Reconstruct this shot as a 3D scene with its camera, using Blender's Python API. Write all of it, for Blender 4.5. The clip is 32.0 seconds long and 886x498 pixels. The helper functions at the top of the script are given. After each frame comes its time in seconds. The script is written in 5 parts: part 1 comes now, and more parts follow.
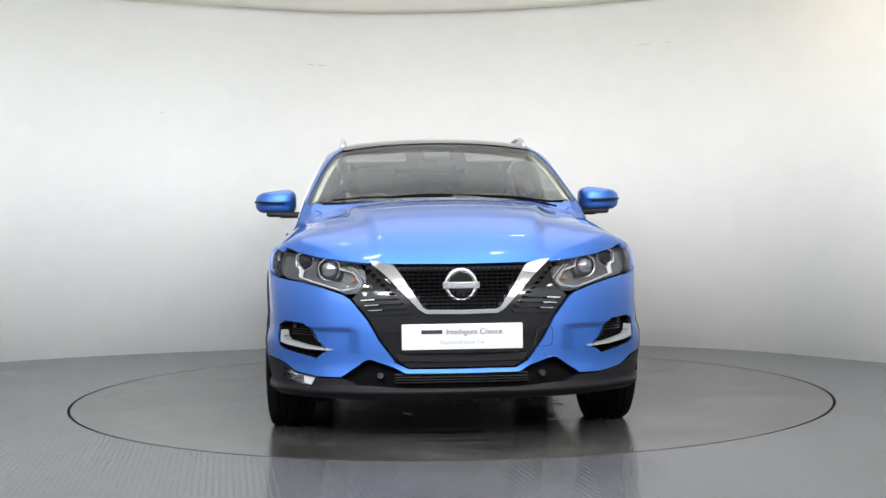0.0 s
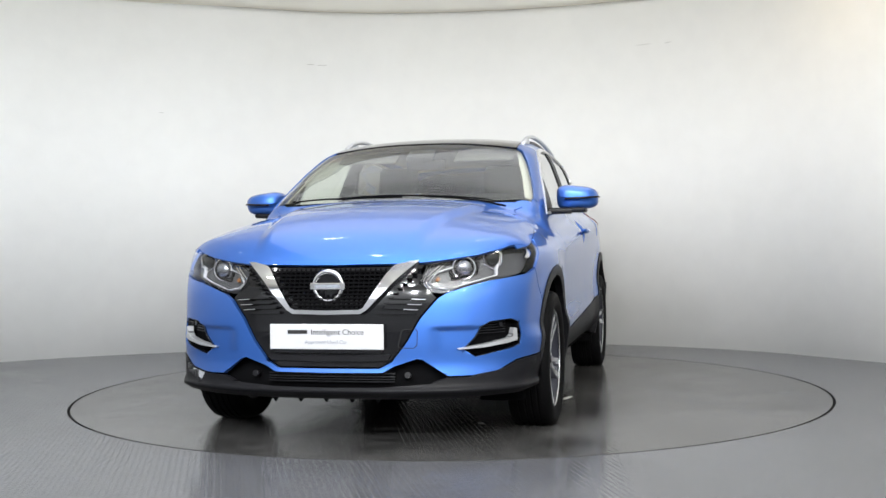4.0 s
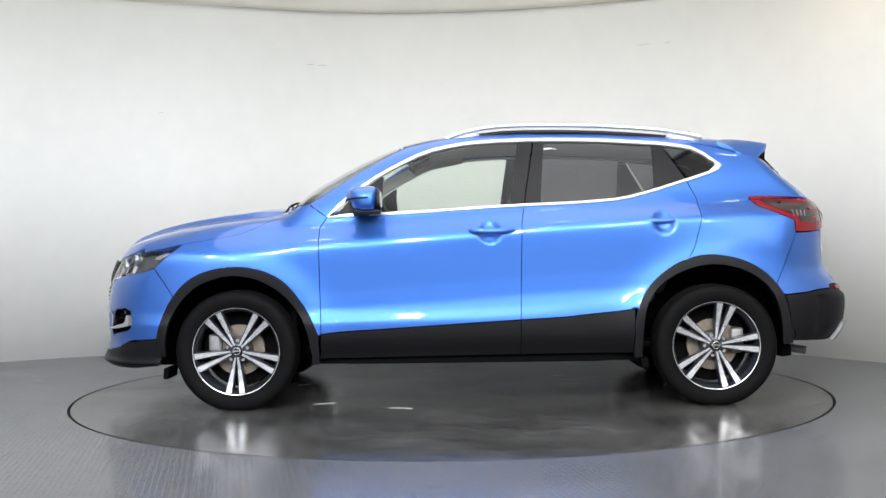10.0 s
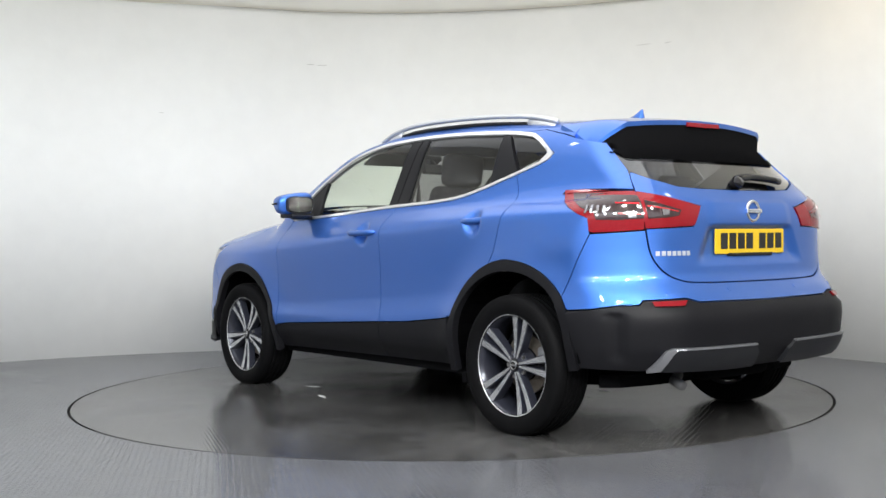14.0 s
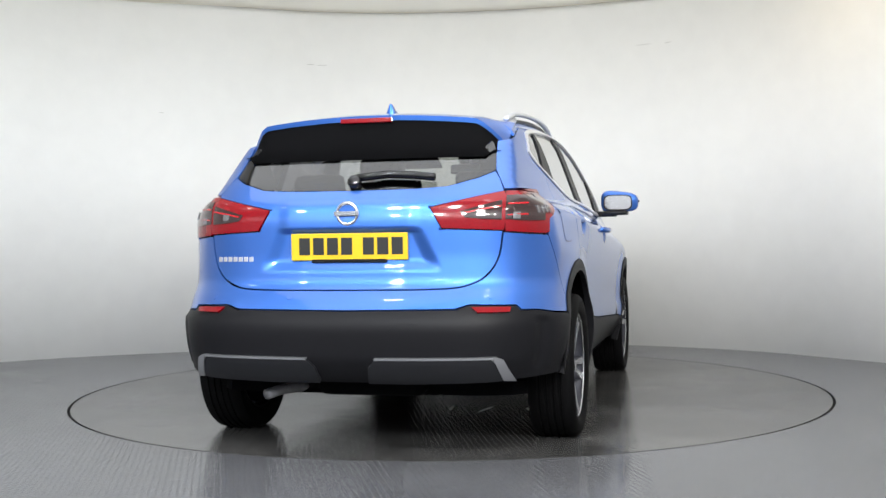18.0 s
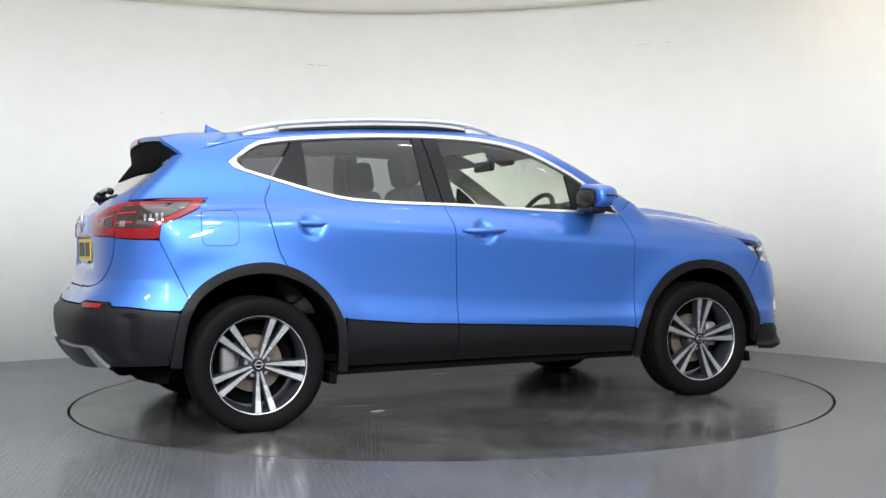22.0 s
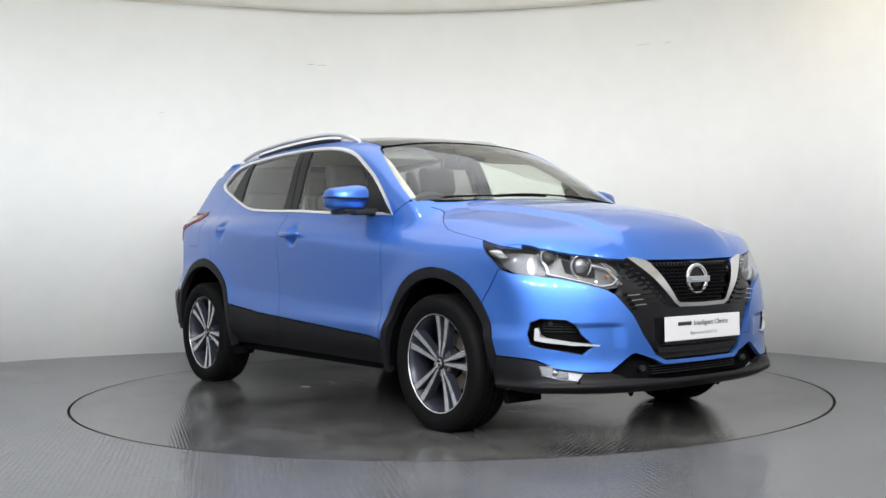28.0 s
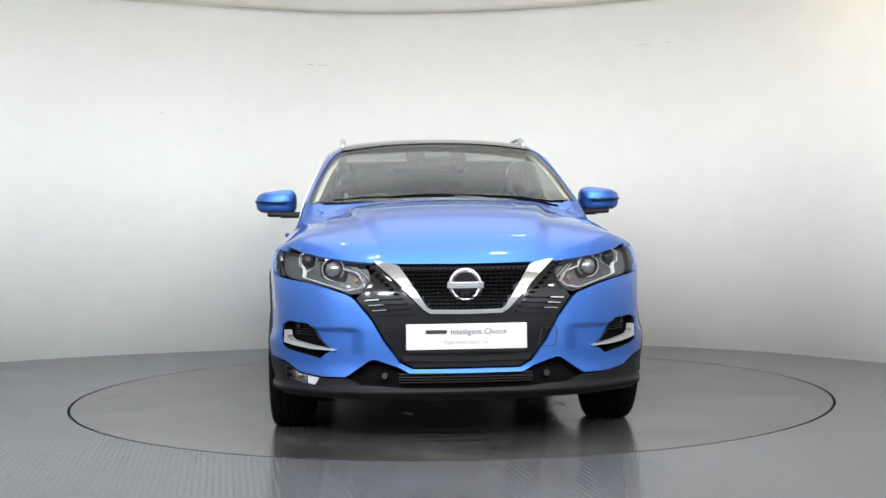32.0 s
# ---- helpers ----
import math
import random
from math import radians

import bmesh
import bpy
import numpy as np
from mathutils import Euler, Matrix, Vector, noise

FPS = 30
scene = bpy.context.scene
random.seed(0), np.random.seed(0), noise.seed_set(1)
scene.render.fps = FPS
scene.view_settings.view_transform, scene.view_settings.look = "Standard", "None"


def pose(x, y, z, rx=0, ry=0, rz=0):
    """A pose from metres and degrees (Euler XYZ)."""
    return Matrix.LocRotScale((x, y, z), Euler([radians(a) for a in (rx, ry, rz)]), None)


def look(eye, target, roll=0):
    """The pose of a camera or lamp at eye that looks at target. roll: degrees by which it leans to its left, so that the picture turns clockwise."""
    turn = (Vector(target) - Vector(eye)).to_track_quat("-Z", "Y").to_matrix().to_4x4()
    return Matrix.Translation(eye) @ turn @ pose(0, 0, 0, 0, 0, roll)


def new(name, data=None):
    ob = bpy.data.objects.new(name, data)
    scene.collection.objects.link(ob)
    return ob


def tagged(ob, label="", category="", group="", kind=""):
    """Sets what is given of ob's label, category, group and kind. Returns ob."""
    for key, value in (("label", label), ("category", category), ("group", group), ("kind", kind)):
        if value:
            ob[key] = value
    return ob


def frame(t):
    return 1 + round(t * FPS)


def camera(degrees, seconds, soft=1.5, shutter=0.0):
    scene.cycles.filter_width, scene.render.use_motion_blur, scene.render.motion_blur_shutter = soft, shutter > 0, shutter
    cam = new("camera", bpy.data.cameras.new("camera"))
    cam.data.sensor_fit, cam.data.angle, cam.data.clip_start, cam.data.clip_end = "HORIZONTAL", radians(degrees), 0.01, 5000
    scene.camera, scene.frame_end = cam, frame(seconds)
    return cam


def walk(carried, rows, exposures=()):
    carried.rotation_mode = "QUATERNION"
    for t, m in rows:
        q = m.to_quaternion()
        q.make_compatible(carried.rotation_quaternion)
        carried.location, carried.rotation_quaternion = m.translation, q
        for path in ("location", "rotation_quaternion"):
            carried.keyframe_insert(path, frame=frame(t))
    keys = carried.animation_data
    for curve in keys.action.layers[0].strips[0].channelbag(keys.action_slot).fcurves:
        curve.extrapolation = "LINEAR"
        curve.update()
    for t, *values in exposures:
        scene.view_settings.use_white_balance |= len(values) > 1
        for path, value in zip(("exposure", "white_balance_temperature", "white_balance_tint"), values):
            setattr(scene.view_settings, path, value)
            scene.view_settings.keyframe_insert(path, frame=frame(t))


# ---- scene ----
cam = camera(43.9, 32.0, soft=1.5)
EYE = (0.0, -6.855, 0.915)
AHEAD = (-0.00515, 0.99997, -0.00585)
VIEW = look(EYE, [e + a for e, a in zip(EYE, AHEAD)], roll=-0.774)
walk(cam, [(0.0, VIEW), (32.0, VIEW)])

# ---- light ----
world = bpy.data.worlds.new("world")
scene.world = world
world.use_nodes = True
world.node_tree.nodes["Background"].inputs[0].default_value = (0.9, 0.93, 1.0, 1)
world.node_tree.nodes["Background"].inputs[1].default_value = 0.02
scene.view_settings.exposure = 0.16


def area_lamp(name, at, target, sx, sy, watts, colour):
    data = bpy.data.lights.new(name, "AREA")
    data.shape, data.size, data.size_y, data.energy, data.color = "RECTANGLE", sx, sy, watts, colour
    ob = new(name, data)
    ob.matrix_world = look(at, target)
    return tagged(ob, kind="structure")


COOL, NEUTRAL = (0.925, 0.962, 1.0), (1.0, 0.985, 0.945)
# the stretch ceiling gives a soft light; rows of short strip lights hang below it, cool on one side, warm on the other
area_lamp("strip_lamp_warm", (2.5, 0.9, 2.93), (3.6, 2.2, 1.4), 0.5, 0.3, 1.5, (1.0, 0.78, 0.48))
area_lamp("strip_lamp_cool", (-3.4, -0.4, 2.93), (-4.6, 1.4, 1.3), 0.5, 0.3, 4.0, (0.80, 0.90, 1.0))
for y, tilt, watts in ((-1.3, 0.6, 1.2), (-3.1, 2.4, 3)):
    for x in (-2.9, -1.1, 0.7, 2.3):
        area_lamp("strip_lamp_row", (x, y, 2.93), (x, y + tilt, 0.0), 0.20, 0.05, watts, COOL if x < 0 else NEUTRAL)
# the large ceiling light over the turntable, its spread narrowed to keep its light off the upper wall
overhead = area_lamp("overhead_lamp", (0, -1.0, 2.955), (0, -1.001, 0), 3.8, 4.8, 48, (0.97, 0.985, 0.99))
overhead.data.spread = radians(125)
# wall washers in front of the turntable, aimed at the foot of the wall
for y, z, watts in ((-4.9, 2.90, 19), (-7.4, 2.95, 27)):
    for x in (-3.0, -1.8, -0.6, 0.6, 1.8, 3.0):
        washer = area_lamp("washer_lamp", (x, y, z), (x * 1.45, 2.4 - 0.3 * abs(x), -0.5), 0.24, 0.10, watts * (1.12 if abs(x) > 2 else 1.0), COOL if x < 0 else NEUTRAL)
        washer.data.spread = radians(110)


# ---- materials ----
def material(name, colour, rough=0.5, metal=0.0, coat=0.0, spec=0.5, emit=None, emit_strength=0.0, grain=0.0, grain_scale=40.0,
             stain=0.0, stain_scale=2.0, bump=0.0, bump_scale=200.0, rough_var=0.0, alpha=None, transmission=0.0, ior=1.45):
    m = bpy.data.materials.new(name)
    m.use_nodes = True
    nt = m.node_tree
    b = nt.nodes["Principled BSDF"]
    b.inputs["Base Color"].default_value = (*colour, 1)
    b.inputs["Roughness"].default_value = rough
    b.inputs["Metallic"].default_value = metal
    b.inputs["Coat Weight"].default_value = coat
    b.inputs["Coat Roughness"].default_value = 0.03
    b.inputs["Specular IOR Level"].default_value = spec
    b.inputs["Transmission Weight"].default_value = transmission
    b.inputs["IOR"].default_value = ior
    if emit:
        b.inputs["Emission Color"].default_value = (*emit, 1)
        b.inputs["Emission Strength"].default_value = emit_strength
    co = nt.nodes.new("ShaderNodeTexCoord")
    if grain or stain:
        n1, n2 = nt.nodes.new("ShaderNodeTexNoise"), nt.nodes.new("ShaderNodeTexNoise")
        n1.inputs["Scale"].default_value, n2.inputs["Scale"].default_value = grain_scale, stain_scale
        n1.inputs["Detail"].default_value, n2.inputs["Detail"].default_value = 4, 5
        add = nt.nodes.new("ShaderNodeMath")
        add.operation = "MULTIPLY_ADD"
        nt.links.new(co.outputs["Object"], n1.inputs["Vector"])
        nt.links.new(co.outputs["Object"], n2.inputs["Vector"])
        r1, r2 = nt.nodes.new("ShaderNodeMapRange"), nt.nodes.new("ShaderNodeMapRange")
        for r, n, a in ((r1, n1, grain), (r2, n2, stain)):
            nt.links.new(n.outputs[0], r.inputs[0])
            r.inputs[1].default_value, r.inputs[2].default_value = 0.3, 0.7
            r.inputs[3].default_value, r.inputs[4].default_value = 1 - a, 1 + a
        mul = nt.nodes.new("ShaderNodeMath")
        mul.operation = "MULTIPLY"
        nt.links.new(r1.outputs[0], mul.inputs[0])
        nt.links.new(r2.outputs[0], mul.inputs[1])
        mix = nt.nodes.new("ShaderNodeVectorMath")
        mix.operation = "SCALE"
        mix.inputs[0].default_value = colour
        nt.links.new(mul.outputs[0], mix.inputs["Scale"])
        nt.links.new(mix.outputs[0], b.inputs["Base Color"])
        if rough_var:
            rr = nt.nodes.new("ShaderNodeMapRange")
            nt.links.new(n2.outputs[0], rr.inputs[0])
            rr.inputs[1].default_value, rr.inputs[2].default_value = 0.3, 0.7
            rr.inputs[3].default_value, rr.inputs[4].default_value = rough - rough_var, rough + rough_var
            nt.links.new(rr.outputs[0], b.inputs["Roughness"])
    if bump:
        n3, bp = nt.nodes.new("ShaderNodeTexNoise"), nt.nodes.new("ShaderNodeBump")
        n3.inputs["Scale"].default_value, n3.inputs["Detail"].default_value = bump_scale, 3
        nt.links.new(co.outputs["Object"], n3.inputs["Vector"])
        nt.links.new(n3.outputs[0], bp.inputs["Height"])
        bp.inputs["Strength"].default_value, bp.inputs["Distance"].default_value = bump, 0.002
        nt.links.new(bp.outputs[0], b.inputs["Normal"])
    return m


def clear_glass(name, tint, rough=0.0, mirror=1.0):
    """Thin tinted glass: looks through, and mirrors by its Fresnel."""
    m = bpy.data.materials.new(name)
    m.use_nodes = True
    nt = m.node_tree
    nt.nodes.remove(nt.nodes["Principled BSDF"])
    tr, gl, lw, mx = (nt.nodes.new(k) for k in ("ShaderNodeBsdfTransparent", "ShaderNodeBsdfGlossy", "ShaderNodeLayerWeight", "ShaderNodeMixShader"))
    tr.inputs[0].default_value = (*tint, 1)
    gl.inputs["Roughness"].default_value = rough
    lw.inputs["Blend"].default_value = 0.5
    po, sc = nt.nodes.new("ShaderNodeMath"), nt.nodes.new("ShaderNodeMath")
    po.operation, sc.operation, sc.use_clamp = "POWER", "MULTIPLY_ADD", True
    po.inputs[1].default_value = 5.0
    sc.inputs[1].default_value, sc.inputs[2].default_value = 0.96 * mirror, 0.04 * mirror
    nt.links.new(lw.outputs["Facing"], po.inputs[0])
    nt.links.new(po.outputs[0], sc.inputs[0])
    nt.links.new(sc.outputs[0], mx.inputs[0])
    nt.links.new(tr.outputs[0], mx.inputs[1])
    nt.links.new(gl.outputs[0], mx.inputs[2])
    nt.links.new(mx.outputs[0], nt.nodes["Material Output"].inputs[0])
    return m


M_WALL = material("wall_paint", (0.80, 0.80, 0.78), 0.6, grain=0.015, grain_scale=6, stain=0.02, stain_scale=0.7, bump=0.05, bump_scale=60)
M_HALL = material("hall_paint", (0.72, 0.72, 0.73), 0.7, grain=0.05)
M_CEIL = material("ceiling_paint", (0.85, 0.83, 0.76), 0.7, emit=(1.0, 0.97, 0.88), emit_strength=0.17)
# emission added to the unseen hall ceiling, to brighten the car's front and the wall
M_HALL_FILL = material("hall_ceiling_fill_glow", (0.82, 0.84, 0.85), 0.7, emit=(0.92, 0.96, 1.0), emit_strength=1.5)
M_PANEL = material("light_panel", (0.8, 0.8, 0.8), 0.5, emit=(0.96, 0.985, 1.0), emit_strength=0.2)
M_FLOOR = material("floor_paint", (0.105, 0.107, 0.116), 0.11, grain=0.08, grain_scale=30, stain=0.16, stain_scale=1.3, rough_var=0.05, bump=0.03, bump_scale=90, ior=1.5)
M_DISC = material("turntable_paint", (0.060, 0.059, 0.058), 0.12, spec=0.5, grain=0.30, grain_scale=11, stain=0.5, stain_scale=1.6, rough_var=0.08, bump=0.03, bump_scale=90)


def tread(m, turn, strength):
    """Rolled tread marks under the paint of a steel plate."""
    nt = m.node_tree
    co, mp, br, bp = (nt.nodes.new(k) for k in ("ShaderNodeTexCoord", "ShaderNodeMapping", "ShaderNodeTexBrick", "ShaderNodeBump"))
    mp.inputs["Rotation"].default_value = (0, 0, radians(turn))
    br.inputs["Scale"].default_value = 1.0
    br.inputs["Brick Width"].default_value, br.inputs["Row Height"].default_value = 0.040, 0.017
    br.inputs["Mortar Size"].default_value, br.inputs["Mortar Smooth"].default_value = 0.0055, 1.0
    nt.links.new(co.outputs["Object"], mp.inputs[0])
    nt.links.new(mp.outputs[0], br.inputs[0])
    nt.links.new(br.outputs["Fac"], bp.inputs["Height"])
    bp.inputs["Strength"].default_value, bp.inputs["Distance"].default_value, bp.invert = strength, 0.0022, True
    old = nt.nodes["Bump"]
    nt.links.new(old.outputs[0], bp.inputs["Normal"])
    nt.links.new(bp.outputs[0], nt.nodes["Principled BSDF"].inputs["Normal"])


tread(M_FLOOR, 38, 0.70)
tread(M_DISC, 20, 0.16)
M_CHIP = material("bare_worn_patch", (0.55, 0.55, 0.53), 0.5, grain=0.2, grain_scale=60)
M_CRACK = material("cracked_plaster", (0.42, 0.41, 0.39), 0.8)
M_GAP = material("dark_gap", (0.012, 0.012, 0.012), 0.8)
M_BLUE = material("blue_car_paint", (0.038, 0.138, 0.49), 0.44, metal=0.75, coat=1.0, grain=0.03, grain_scale=900)
M_BLACK = material("textured_black_plastic", (0.0075, 0.0075, 0.009), 0.44, spec=0.16, bump=0.15, bump_scale=900, grain=0.05, grain_scale=60)
M_GLOSSBLACK = material("gloss_black", (0.005, 0.005, 0.006), 0.10, coat=0.3, spec=0.4)
M_TRIM = material("black_door_trim", (0.008, 0.008, 0.0095), 0.42, spec=0.25)
M_CHROME = material("chrome", (0.82, 0.82, 0.83), 0.07, metal=1.0)
M_SATIN = material("satin_aluminium", (0.62, 0.63, 0.65), 0.30, metal=0.7, grain=0.03)
M_BRIGHT = material("bright_anodised_trim", (0.74, 0.74, 0.74), 0.28, metal=0.75)
M_ALLOY = material("machined_alloy", (0.74, 0.75, 0.77), 0.26, metal=0.92, grain=0.04, grain_scale=80)
M_ALLOYDARK = material("dark_painted_alloy", (0.028, 0.030, 0.042), 0.32, metal=0.4, coat=0.4)
M_RUBBER = material("tyre_rubber", (0.0042, 0.0042, 0.0046), 0.62, spec=0.06, grain=0.12, grain_scale=25, bump=0.1, bump_scale=300)
M_DARK = material("matt_black", (0.003, 0.003, 0.0035), 0.85, spec=0.05)
M_STEEL = material("bare_steel", (0.38, 0.37, 0.36), 0.35, metal=1.0, grain=0.1, grain_scale=30)
M_ROTOR = material("worn_brake_steel", (0.17, 0.145, 0.12), 0.5, metal=0.6, grain=0.15, grain_scale=50)
M_CALIPER = material("cast_iron", (0.22, 0.22, 0.23), 0.5, metal=0.5, grain=0.1)
M_GLASS = clear_glass("side_glass", (0.88, 0.93, 0.88), mirror=1.8)
M_SCREEN = clear_glass("windscreen_glass", (0.90, 0.94, 0.84), mirror=1.7)
M_PRIVACY = clear_glass("privacy_glass", (0.32, 0.32, 0.33), mirror=2.2)
M_REARGLASS = clear_glass("rear_glass", (0.36, 0.36, 0.37), mirror=2.4)
M_LENS = clear_glass("lamp_lens", (0.92, 0.93, 0.95))
M_REDLENS = material("red_lens", (0.17, 0.002, 0.006), 0.12, coat=0.25, grain=0.1, grain_scale=120)
M_REDGUIDE = material("red_light_guide", (0.36, 0.006, 0.012), 0.2, coat=1.0)
M_REFLECT = material("lamp_reflector", (0.28, 0.285, 0.30), 0.16, metal=0.8, grain=0.25, grain_scale=90)
M_LAMPIN = material("lamp_inner", (0.09, 0.091, 0.095), 0.34, metal=0.5, grain=0.08, grain_scale=60)
M_WHITE = material("white_plastic", (0.47, 0.47, 0.49), 0.4)
M_YELLOW = material("yellow_plate", (0.56, 0.375, 0.012), 0.35, grain=0.02)
M_INK = material("black_ink", (0.012, 0.012, 0.012), 0.45)
M_GREYINK = material("grey_ink", (0.20, 0.22, 0.25), 0.5)
M_SEAT = material("dark_seat_cloth", (0.035, 0.034, 0.036), 0.8, grain=0.15, grain_scale=150, bump=0.3, bump_scale=500)
M_DASH = material("dark_dashboard", (0.02, 0.02, 0.021), 0.6, bump=0.2, bump_scale=700)
M_VISOR = material("grey_visor_cloth", (0.10, 0.10, 0.095), 0.9, grain=0.05)
M_LINING = material("pale_headlining", (0.40, 0.39, 0.36), 0.9, grain=0.05)


# ---- geometry helpers ----
def part(name, bm, material, parent, label="", smooth=False):
    mesh = bpy.data.meshes.new(name)
    if smooth:
        for f in bm.faces:
            f.smooth = True
    bm.to_mesh(mesh)
    bm.free()
    mesh.materials.append(material)
    ob = new(name, mesh)
    ob.parent = parent
    return tagged(ob, label)


def box(sx, sy, sz, m=None, bevel=0.0, seg=2):
    bm = bmesh.new()
    bmesh.ops.create_cube(bm, size=1.0, matrix=Matrix.Diagonal((sx, sy, sz, 1)))
    if bevel:
        bmesh.ops.bevel(bm, geom=bm.edges[:], offset=bevel, segments=seg, profile=0.5, affect="EDGES")
    if m is not None:
        bm.transform(m)
    return bm


def joined(*bms):
    out = bmesh.new()
    for b in bms:
        me = bpy.data.meshes.new("join")
        b.to_mesh(me)
        b.free()
        out.from_mesh(me)
        bpy.data.meshes.remove(me)
    return out


def lathe(profile, steps=48, axis="y", close=False):
    """A solid of revolution: profile of (radius, along axis)."""
    bm = bmesh.new()
    rings = []
    for i in range(steps):
        a = 2 * math.pi * i / steps
        c, s = math.cos(a), math.sin(a)
        if axis == "y":
            rings.append([bm.verts.new((r * c, h, r * s)) for r, h in profile])
        else:
            rings.append([bm.verts.new((r * c, r * s, h)) for r, h in profile])
    n = len(profile)
    for i in range(steps):
        a, b = rings[i], rings[(i + 1) % steps]
        for j in range(n if close else n - 1):
            k = (j + 1) % n
            bm.faces.new((a[j], a[k], b[k], b[j]))
    bmesh.ops.remove_doubles(bm, verts=bm.verts[:], dist=1e-5)
    bmesh.ops.recalc_face_normals(bm, faces=bm.faces[:])
    return bm


def tube(points, radius, sides=10, flat=1.0):
    """A tube along points; radius a number or one for each point."""
    bm = bmesh.new()
    pts = [Vector(p) for p in points]
    radii = radius if isinstance(radius, (list, tuple)) else [radius] * len(pts)
    rings = []
    for i, p in enumerate(pts):
        d = (pts[min(i + 1, len(pts) - 1)] - pts[max(i - 1, 0)]).normalized()
        side = d.cross(Vector((0, 0, 1)))
        side = side.normalized() if side.length > 1e-4 else Vector((1, 0, 0))
        up = side.cross(d)
        rings.append([bm.verts.new(p + radii[i] * (side * math.cos(t) + flat * up * math.sin(t)))
                      for t in (2 * math.pi * k / sides for k in range(sides))])
    for a, b in zip(rings, rings[1:]):
        for k in range(sides):
            bm.faces.new((a[k], a[(k + 1) % sides], b[(k + 1) % sides], b[k]))
    bm.faces.new(rings[0][::-1])
    bm.faces.new(rings[-1])
    bmesh.ops.recalc_face_normals(bm, faces=bm.faces[:])
    return bm


def prism(outline, z0, z1, bevel=0.0):
    """An outline in x, y drawn up from z0 to z1."""
    bm = bmesh.new()
    vs = [bm.verts.new((x, y, z0)) for x, y in outline]
    f = bm.faces.new(vs)
    r = bmesh.ops.extrude_face_region(bm, geom=[f])
    bmesh.ops.translate(bm, verts=[v for v in r["geom"] if isinstance(v, bmesh.types.BMVert)], vec=(0, 0, z1 - z0))
    bmesh.ops.recalc_face_normals(bm, faces=bm.faces[:])
    if bevel:
        bmesh.ops.bevel(bm, geom=bm.edges[:], offset=bevel, segments=2, profile=0.5, affect="EDGES")
    return bm


# ---- the room: a curved white wall round a turntable ----
RING = 2.255
WALL_H = 3.0


def wall_radius(deg):
    """Radius of the wall about WALL_MID, uneven as it was plastered."""
    xs = (-60, 20, 38, 48, 57, 64, 98, 107, 115, 122, 129, 138, 160, 240)
    ys = (0.05, -0.05, -0.16, 0.0, 0.06, 0.09, -0.02, -0.17, -0.11, -0.02, 0.05, 0.15, 0.25, 0.1)
    return 4.585 + float(np.interp(deg, xs, ys))


WALL_MID = (-0.467, -1.479)
angles = np.arange(-35, 216, 1.5)
radii = np.array([wall_radius(a) for a in angles])
radii = np.convolve(np.pad(radii, 6, mode="edge"), np.hanning(13) / np.hanning(13).sum(), mode="valid")


def wall_strip(r_in, r_out, z0, z1):
    bm = bmesh.new()
    rows = []
    for a, r in zip(angles, radii):
        c, s = math.cos(radians(a)), math.sin(radians(a))
        rows.append([bm.verts.new((WALL_MID[0] + (r + d) * c, WALL_MID[1] + (r + d) * s, z)) for d, z in ((r_in, z0), (r_in, z1), (r_out, z1), (r_out, z0))])
    for a, b in zip(rows, rows[1:]):
        for j in range(4):
            bm.faces.new((a[j], a[(j + 1) % 4], b[(j + 1) % 4], b[j]))
    bm.faces.new(rows[0])
    bm.faces.new(rows[-1][::-1])
    bmesh.ops.recalc_face_normals(bm, faces=bm.faces[:])
    return bm


wall = part("wall_curved", wall_strip(0.0, 0.15, 0.0, WALL_H), M_WALL, None, "curved white painted studio wall behind the turntable", smooth=False)
tagged(wall, kind="structure", category="wall")
for poly in wall.data.polygons:
    poly.use_smooth = abs(poly.normal.z) < 0.5 and len(poly.vertices) == 4

for deg, z, length in ((98.5, 2.52, 0.13), (99.7, 2.523, 0.09), (62.0, 2.60, 0.16), (59.5, 2.595, 0.06), (116.0, 2.06, 0.05)):
    r = float(np.interp(deg, angles, radii)) - 0.0008
    c, q = math.cos(radians(deg)), math.sin(radians(deg))
    part("hairline_crack", box(length, 0.002, 0.003, pose(WALL_MID[0] + r * c, WALL_MID[1] + r * q, z, 0, 1.5, deg + 90)), M_CRACK, wall, "hairline crack in the plaster")

# floor with a round hole for the turntable
bm = bmesh.new()
inner = [bm.verts.new(((RING + 0.010) * math.cos(a), (RING + 0.010) * math.sin(a), 0)) for a in np.linspace(0, 2 * math.pi, 180, endpoint=False)]
outer = [bm.verts.new((14 * math.cos(a), 14 * math.sin(a), 0)) for a in np.linspace(0, 2 * math.pi, 180, endpoint=False)]
low = [bm.verts.new((v.co.x, v.co.y, -0.03)) for v in inner]
for i in range(180):
    j = (i + 1) % 180
    bm.faces.new((inner[i], outer[i], outer[j], inner[j]))
    bm.faces.new((low[i], inner[i], inner[j], low[j]))
for f in bm.faces:
    f.normal_update()
    f.material_index = 0 if abs(f.normal.z) > 0.5 else 1
floor = tagged(part("floor", bm, M_FLOOR, None, "glossy grey painted studio floor"), kind="structure", category="floor")
floor.data.materials.append(M_GAP)
pit = tagged(part("turntable_pit", lathe([(0.0, -0.032), (RING + 0.02, -0.032)], 120, "z"), M_GAP, None, "dark gap under the turntable"), kind="structure")

turntable = tagged(part("turntable", lathe([(0.0, 0.0), (0.7, 0.0), (1.5, 0.0), (RING - 0.006, 0.0), (RING - 0.006, -0.005)], 180, "z"), M_DISC, None,
                        "round grey glossy motor show turntable flush with the floor"), category="turntable")

